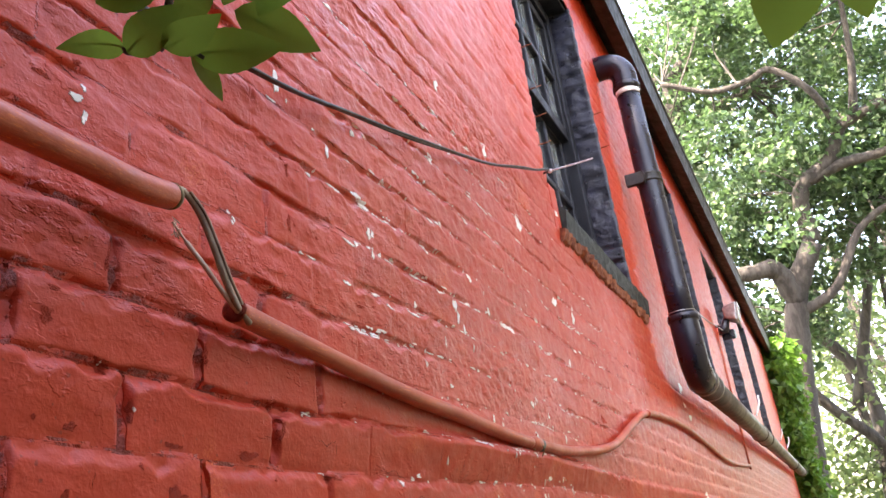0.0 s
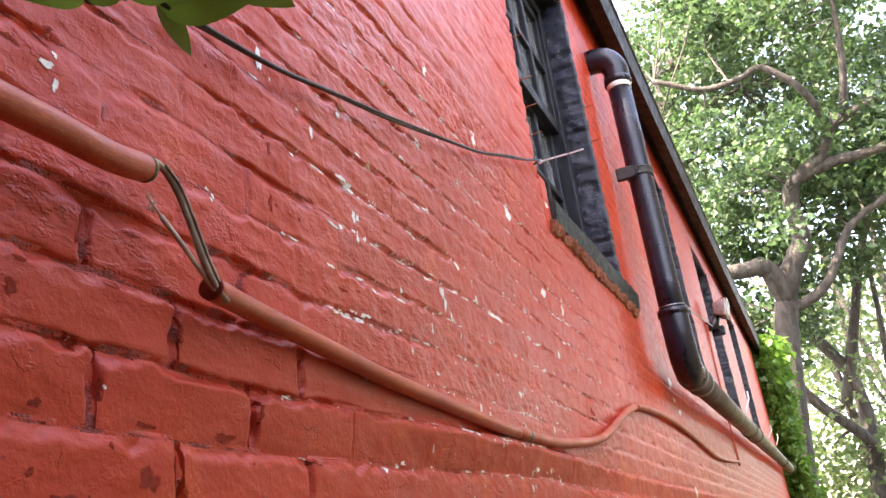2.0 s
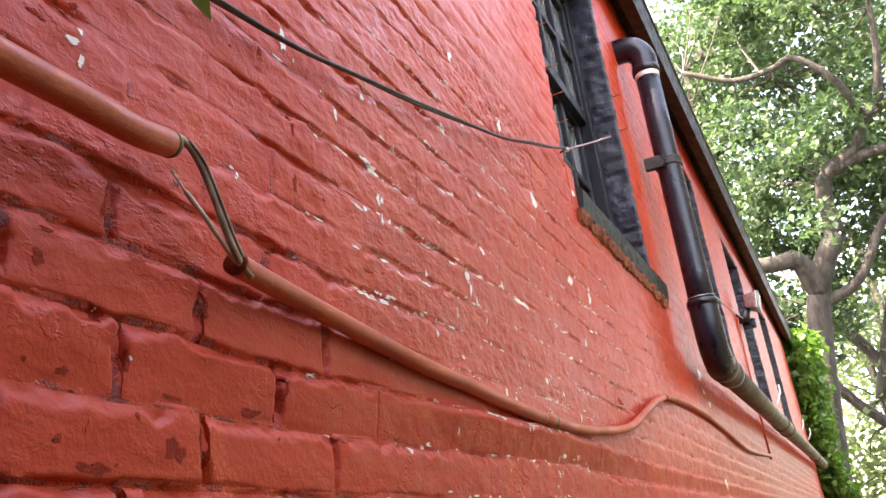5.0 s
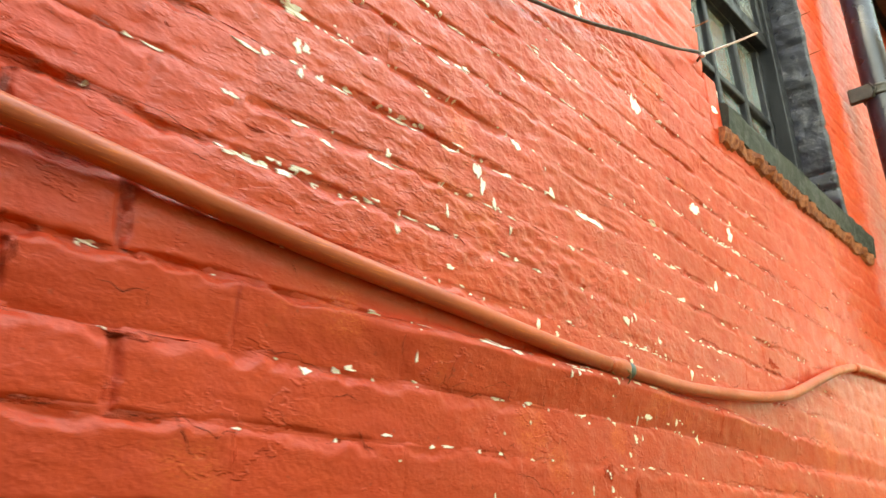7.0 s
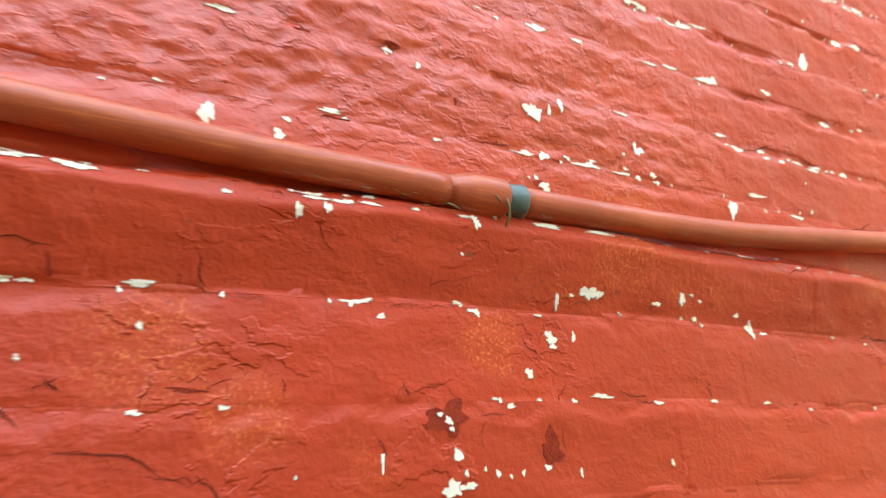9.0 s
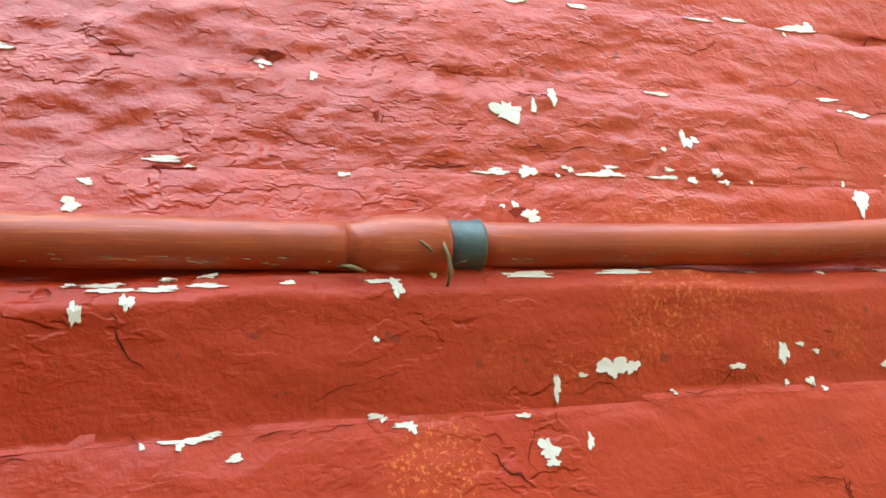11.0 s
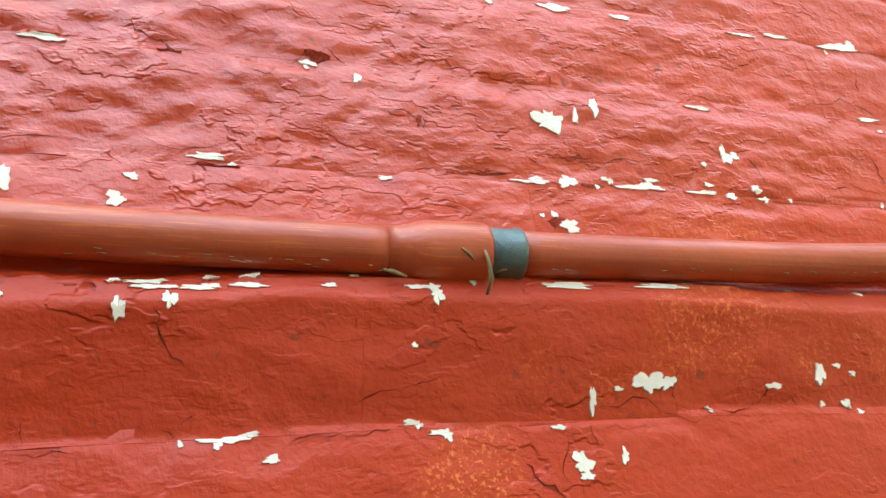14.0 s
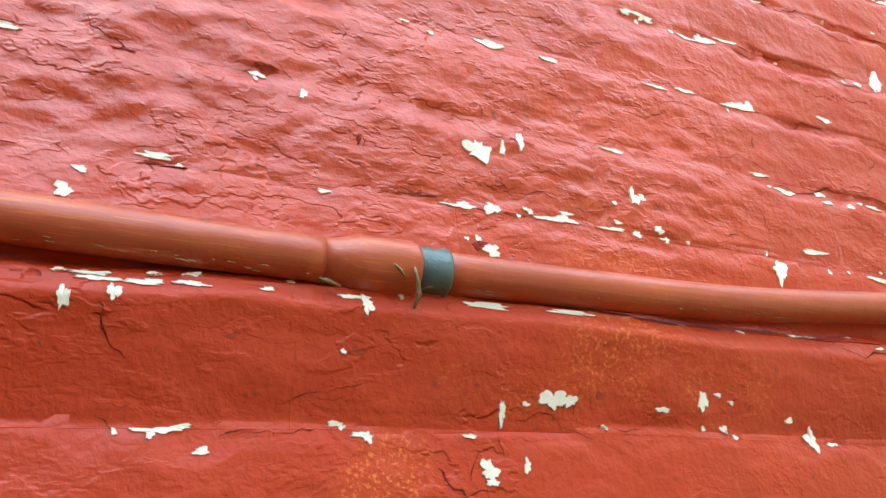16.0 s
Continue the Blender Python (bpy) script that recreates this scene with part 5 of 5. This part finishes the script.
def twigs(bm, starts, centres, rnd, r0=0.02):
    for c in centres:
        s = min(starts, key=lambda q: (Vector(q) - Vector(c)).length)
        m = (Vector(s) + Vector(c)) / 2 + Vector((rnd.uniform(-0.2, 0.2), rnd.uniform(-0.2, 0.2), rnd.uniform(-0.1, 0.3)))
        tube(bm, spline([s, m, c], 4), [r0 * (1 - 0.09 * i) for i in range(9)], 5)


def in_blob(rnd, centre, radii, count, hollow=0.35):
    out = []
    while len(out) < count:
        v = Vector((rnd.uniform(-1, 1), rnd.uniform(-1, 1), rnd.uniform(-1, 1)))
        if hollow < v.length < 1:
            out.append(tuple(Vector(centre) + Vector((v.x * radii[0], v.y * radii[1], v.z * radii[2]))))
    return out


def tree(label, trunk, r0, limbs, blobs, size, per, spread, seed, material):
    t = thing("tree", label, "tree", trunk[0], group="trees beyond the building")
    rnd = random.Random(seed)
    bm = bmesh.new()
    limb(bm, trunk, r0, r0 * 0.62, 16)
    part("trunk", bm, BARK, t, smooth=True)
    starts = list(trunk[-2:])
    for pts, a, b in limbs:
        bm = bmesh.new()
        limb(bm, pts, a, b)
        part("limb", bm, BARK, t, smooth=True)
        starts += [tuple(p) for p in spline(pts, 3)]
    centres = [p for c, rad, n in blobs for p in in_blob(rnd, c, rad, n)]
    bm = bmesh.new()
    twigs(bm, starts, rnd.sample(centres, min(90, len(centres))), rnd)
    part("twig_spray", bm, BARK, t, kind="stuff")
    leaf_cloud("crown", centres, spread, per, size, material, t, seed)
    return t


tree("large broad-leaved tree with crooked grey limbs",
     [(14.4, -0.40, -0.05), (14.31, -0.48, 0.85), (14.24, -0.64, 2.66), (14.10, -0.84, 3.77), (13.95, -0.98, 4.52), (13.77, -1.22, 5.24), (13.59, -1.60, 5.82)], 0.27,
     [([(13.59, -1.60, 5.82), (13.37, -1.59, 6.49), (13.24, -1.77, 6.81), (13.12, -2.19, 7.01), (12.91, -2.47, 7.42), (12.84, -2.72, 7.52), (12.67, -3.34, 7.65)], 0.15, 0.07),
      ([(13.85, -1.10, 4.95), (13.5, -0.90, 5.45), (13.3, -0.50, 5.45), (13.2, 0.1, 5.5)], 0.19, 0.12),
      ([(12.91, -2.47, 7.42), (12.3, -2.16, 7.97), (12.14, -1.66, 8.48), (12.19, -1.30, 8.43), (12.2, -0.67, 8.44), (12.02, 0.07, 8.77)], 0.065, 0.045),
      ([(13.24, -1.81, 6.80), (13.14, -2.38, 6.90), (13.03, -3.14, 6.88), (12.9, -4.2, 7.1)], 0.11, 0.06),
      ([(13.9, -1.0, 4.7), (13.8, -1.75, 5.0), (13.7, -2.4, 5.9), (13.6, -3.3, 6.3)], 0.10, 0.05),
      ([(12.84, -2.72, 7.52), (12.4, -2.9, 8.3), (12.0, -3.0, 9.3)], 0.08, 0.04)],
     [((15.2, -1.8, 9.4), (2.2, 3.6, 3.4), 190), ((14.9, -2.1, 6.8), (1.5, 2.8, 1.5), 80), ((12.2, -2.6, 10.6), (2.0, 2.6, 1.8), 50), ((15.2, -3.8, 7.6), (1.6, 1.6, 1.6), 46), ((12.6, -1.8, 7.2), (0.7, 2.4, 1.6), 14), ((15.2, -0.5, 5.0), (1.0, 1.3, 1.5), 44)],
     0.135, 90, (0.25, 0.25, 0.15), 21, TREE_LEAF)
tree("tall tree with a pale forked trunk behind the roof",
     [(16.9, 0.9, -0.05), (16.5, 0.6, 4.0), (15.74, 0.34, 8.73), (15.35, 0.16, 9.58), (14.93, -0.02, 10.40)], 0.34,
     [([(14.93, -0.02, 10.40), (14.67, -0.62, 10.86), (14.12, -1.11, 11.71)], 0.16, 0.08), ([(15.5, 0.2, 9.2), (15.3, -0.5, 9.6), (15.0, -1.4, 9.7)], 0.12, 0.06)],
     [((18.5, -0.6, 11.4), (2.5, 4.4, 3.6), 150)], 0.15, 80, (0.36, 0.36, 0.24), 22, TREE_LEAF)
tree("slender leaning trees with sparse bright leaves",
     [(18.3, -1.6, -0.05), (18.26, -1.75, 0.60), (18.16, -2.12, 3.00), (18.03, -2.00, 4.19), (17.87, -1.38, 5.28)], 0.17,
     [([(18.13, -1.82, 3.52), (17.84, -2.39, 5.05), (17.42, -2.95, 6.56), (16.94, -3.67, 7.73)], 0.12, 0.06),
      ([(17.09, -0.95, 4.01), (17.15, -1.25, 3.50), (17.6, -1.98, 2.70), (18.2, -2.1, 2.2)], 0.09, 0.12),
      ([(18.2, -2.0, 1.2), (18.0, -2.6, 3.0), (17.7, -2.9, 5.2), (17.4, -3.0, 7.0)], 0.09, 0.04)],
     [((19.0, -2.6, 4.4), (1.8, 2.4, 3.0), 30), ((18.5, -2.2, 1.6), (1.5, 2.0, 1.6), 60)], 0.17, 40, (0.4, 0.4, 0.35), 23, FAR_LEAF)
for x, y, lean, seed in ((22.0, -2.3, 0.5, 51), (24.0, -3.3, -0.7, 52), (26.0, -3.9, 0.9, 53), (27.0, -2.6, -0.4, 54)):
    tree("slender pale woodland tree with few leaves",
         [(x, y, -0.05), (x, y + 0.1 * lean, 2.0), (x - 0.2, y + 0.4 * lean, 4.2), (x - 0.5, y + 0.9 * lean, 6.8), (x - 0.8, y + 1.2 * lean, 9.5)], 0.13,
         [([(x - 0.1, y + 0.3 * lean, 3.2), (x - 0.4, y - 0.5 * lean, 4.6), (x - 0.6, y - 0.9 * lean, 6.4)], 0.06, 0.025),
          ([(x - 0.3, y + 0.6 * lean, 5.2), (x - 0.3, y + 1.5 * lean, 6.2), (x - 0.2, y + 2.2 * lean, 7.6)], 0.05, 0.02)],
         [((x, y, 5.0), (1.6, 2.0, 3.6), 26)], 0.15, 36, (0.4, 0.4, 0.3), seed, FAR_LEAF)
rnd = random.Random(31)
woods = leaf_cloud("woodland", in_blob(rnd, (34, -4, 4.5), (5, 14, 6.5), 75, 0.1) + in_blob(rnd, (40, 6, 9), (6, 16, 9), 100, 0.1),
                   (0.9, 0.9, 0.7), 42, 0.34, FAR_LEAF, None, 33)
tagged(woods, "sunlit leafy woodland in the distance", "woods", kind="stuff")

ivy = thing("ivy", "bright green ivy climbing the far corner of the building", "ivy", wp(12.0, 0.05, -0.02))
rnd = random.Random(41)
spots = []
for _ in range(900):
    z = rnd.uniform(0.2, 3.98)
    x = 12.05 + abs(rnd.gauss(0, 0.2)) - 0.5 * rnd.random() * rnd.random()
    spots.append((x, -0.029 * 11.6 - rnd.uniform(-0.2, 0.30 + 0.10 * math.sin(z * 2.1) + 0.12 * (4 - z) / 4), z))
leaf_cloud("leaves", spots, (0.06, 0.06, 0.06), 16, 0.12, IVY_LEAF, ivy, 42, 1.2)
bm = bmesh.new()
for i in range(7):
    x = 12.1 + 0.07 * i
    tube(bm, spline([(x, -0.36, -0.02), (x + rnd.uniform(-0.1, 0.1), -0.37, 1.3), (x + rnd.uniform(-0.1, 0.1), -0.37, 2.6), (x, -0.36, 3.8)], 4), 0.012, 5)
part("stems", bm, TWIG, ivy, kind="stuff")


# ---- shrub twigs hanging near the camera ----
def broad_leaf(parent, base, tip, side, width, fold=0.18, curl=0.12):
    """A pointed, slightly toothed leaf with a raised midrib, from its stalk to its tip."""
    base, tip, side = Vector(base), Vector(tip), Vector(side).normalized()
    along = tip - base
    L = along.length
    d = along / L
    side = (side - d * side.dot(d)).normalized()
    nrm = d.cross(side)
    bm = bmesh.new()
    n, rows = 22, []
    for i in range(n + 1):
        t = i / n
        w = width * (math.sin(math.pi * t ** 0.8) ** 0.85 if 0 < t < 1 else 0.02) * (1 - 0.18 * t)
        tooth = 1 + 0.035 * (i % 2)
        mid = base + along * t + nrm * (curl * L * math.sin(math.pi * t))
        row = [mid + side * (s * w * (tooth if abs(s) == 1 else 1)) + nrm * (fold * w * (abs(s) - 0.25 * math.sin(3.1 * abs(s)) * (i % 3 == 0))) for s in (-1, -0.5, 0, 0.5, 1)]
        rows.append([bm.verts.new(p) for p in row])
    for a, b in zip(rows, rows[1:]):
        for k in range(4):
            bm.faces.new((a[k], a[k + 1], b[k + 1], b[k]))
    leaf = part("leaf", bm, SHRUB_LEAF, parent, smooth=True)
    bm = bmesh.new()
    tube(bm, spline([base + along * t + nrm * (curl * L * math.sin(math.pi * t) - 0.0004) for t in (0, 0.3, 0.6, 0.95)], 4),
         [0.00045 - 0.00003 * i for i in range(13)], 5)
    part("midrib", bm, SHRUB_LEAF, leaf, smooth=True)
    return leaf


shrub = thing("shrub", "overhanging shrub with broad green toothed leaves", "shrub", (-2.3, -1.6, -0.02))
tube_part("main_stem", spline([(-2.3, -1.6, -0.02), (-2.2, -1.45, 1.1), (-2.0, -1.1, 1.9), (-1.75, -0.75, 2.2), (-1.5, -0.5, 2.1)], 6), 0.011, TWIG, shrub, sides=8)
tube_part("side_stem", spline([(-1.5, -0.5, 2.1), (-1.44, -0.38, 1.85), (-1.460, -0.279, 1.583)], 6), 0.004, TWIG, shrub, sides=8)
tube_part("side_stem", spline([(-1.5, -0.5, 2.1), (-1.38, -0.54, 1.85), (-1.358, -0.576, 1.548)], 6), 0.004, TWIG, shrub, sides=8)
tube_part("stem", spline([(-1.460, -0.279, 1.583), (-1.430, -0.252, 1.545), (-1.418, -0.237, 1.524), (-1.409, -0.225, 1.506), (-1.408, -0.221, 1.502)], 6), 0.0022, TWIG, shrub, sides=8)
tube_part("stalk", spline([(-1.404, -0.221, 1.507), (-1.409, -0.212, 1.503), (-1.414, -0.205, 1.503), (-1.417, -0.205, 1.505)], 6), 0.0012, TWIG, shrub, sides=8)
tube_part("stalk", spline([(-1.404, -0.221, 1.507), (-1.399, -0.226, 1.506), (-1.394, -0.232, 1.505), (-1.389, -0.236, 1.502)], 6), 0.0012, TWIG, shrub, sides=8)
broad_leaf(shrub, (-1.391, -0.229, 1.507), (-1.371, -0.277, 1.504), (-0.528, -0.288, 0.799), 0.0133, 0.15, 0.08)
broad_leaf(shrub, (-1.375, -0.248, 1.538), (-1.331, -0.278, 1.524), (-0.097, -0.581, 0.808), 0.0137, 0.15, 0.08)
broad_leaf(shrub, (-1.391, -0.229, 1.507), (-1.362, -0.228, 1.491), (0.558, -0.530, 0.638), 0.0064, 0.15, 0.08)
broad_leaf(shrub, (-1.415, -0.205, 1.503), (-1.418, -0.246, 1.515), (-0.649, 0.328, 0.687), 0.0117, 0.15, 0.08)
broad_leaf(shrub, (-1.413, -0.203, 1.508), (-1.430, -0.171, 1.510), (0.652, 0.481, -0.586), 0.0090, 0.20, -0.22)
broad_leaf(shrub, (-1.410, -0.226, 1.500), (-1.411, -0.264, 1.506), (-0.895, -0.022, 0.446), 0.0111, 0.15, 0.08)
broad_leaf(shrub, (-1.394, -0.224, 1.523), (-1.393, -0.250, 1.556), (-0.564, 0.582, 0.586), 0.0106, 0.15, 0.08)
broad_leaf(shrub, (-1.433, -0.201, 1.525), (-1.418, -0.243, 1.544), (-0.757, 0.009, 0.654), 0.0133, 0.15, 0.08)
broad_leaf(shrub, (-1.389, -0.263, 1.561), (-1.380, -0.244, 1.540), (0.826, -0.548, -0.133), 0.0123, 0.15, 0.08)
broad_leaf(shrub, (-1.381, -0.250, 1.561), (-1.355, -0.255, 1.553), (0.130, -0.748, 0.651), 0.0072, 0.15, 0.08)
broad_leaf(shrub, (-1.423, -0.237, 1.558), (-1.420, -0.200, 1.528), (0.874, -0.355, -0.332), 0.0119, 0.15, 0.08)
broad_leaf(shrub, (-1.375, -0.287, 1.561), (-1.373, -0.262, 1.529), (0.792, -0.507, -0.340), 0.0139, 0.15, 0.08)
tube_part("stem", spline([(-1.358, -0.576, 1.548), (-1.332, -0.561, 1.524), (-1.310, -0.546, 1.499)], 6), 0.002, TWIG, shrub, sides=8)
broad_leaf(shrub, (-1.308, -0.545, 1.497), (-1.280, -0.523, 1.459), (0.223, -0.903, -0.366), 0.0200, 0.12, 0.05)
broad_leaf(shrub, (-1.329, -0.567, 1.519), (-1.286, -0.569, 1.456), (-0.003, -1.000, 0.016), 0.0254, 0.12, 0.05)
broad_leaf(shrub, (-1.303, -0.547, 1.524), (-1.274, -0.502, 1.509), (0.604, -0.544, -0.582), 0.0105, 0.15, 0.08)


# ---- the bricks of the nearest stretch ----
for a, b, k in near_bricks:
    v, f = face_brick(a, b, k, -1.5 < (a + b) / 2 < 0.95 and -5 < k < 11)
    mesh_object("brick", v, f, RED, wall, smooth=True)
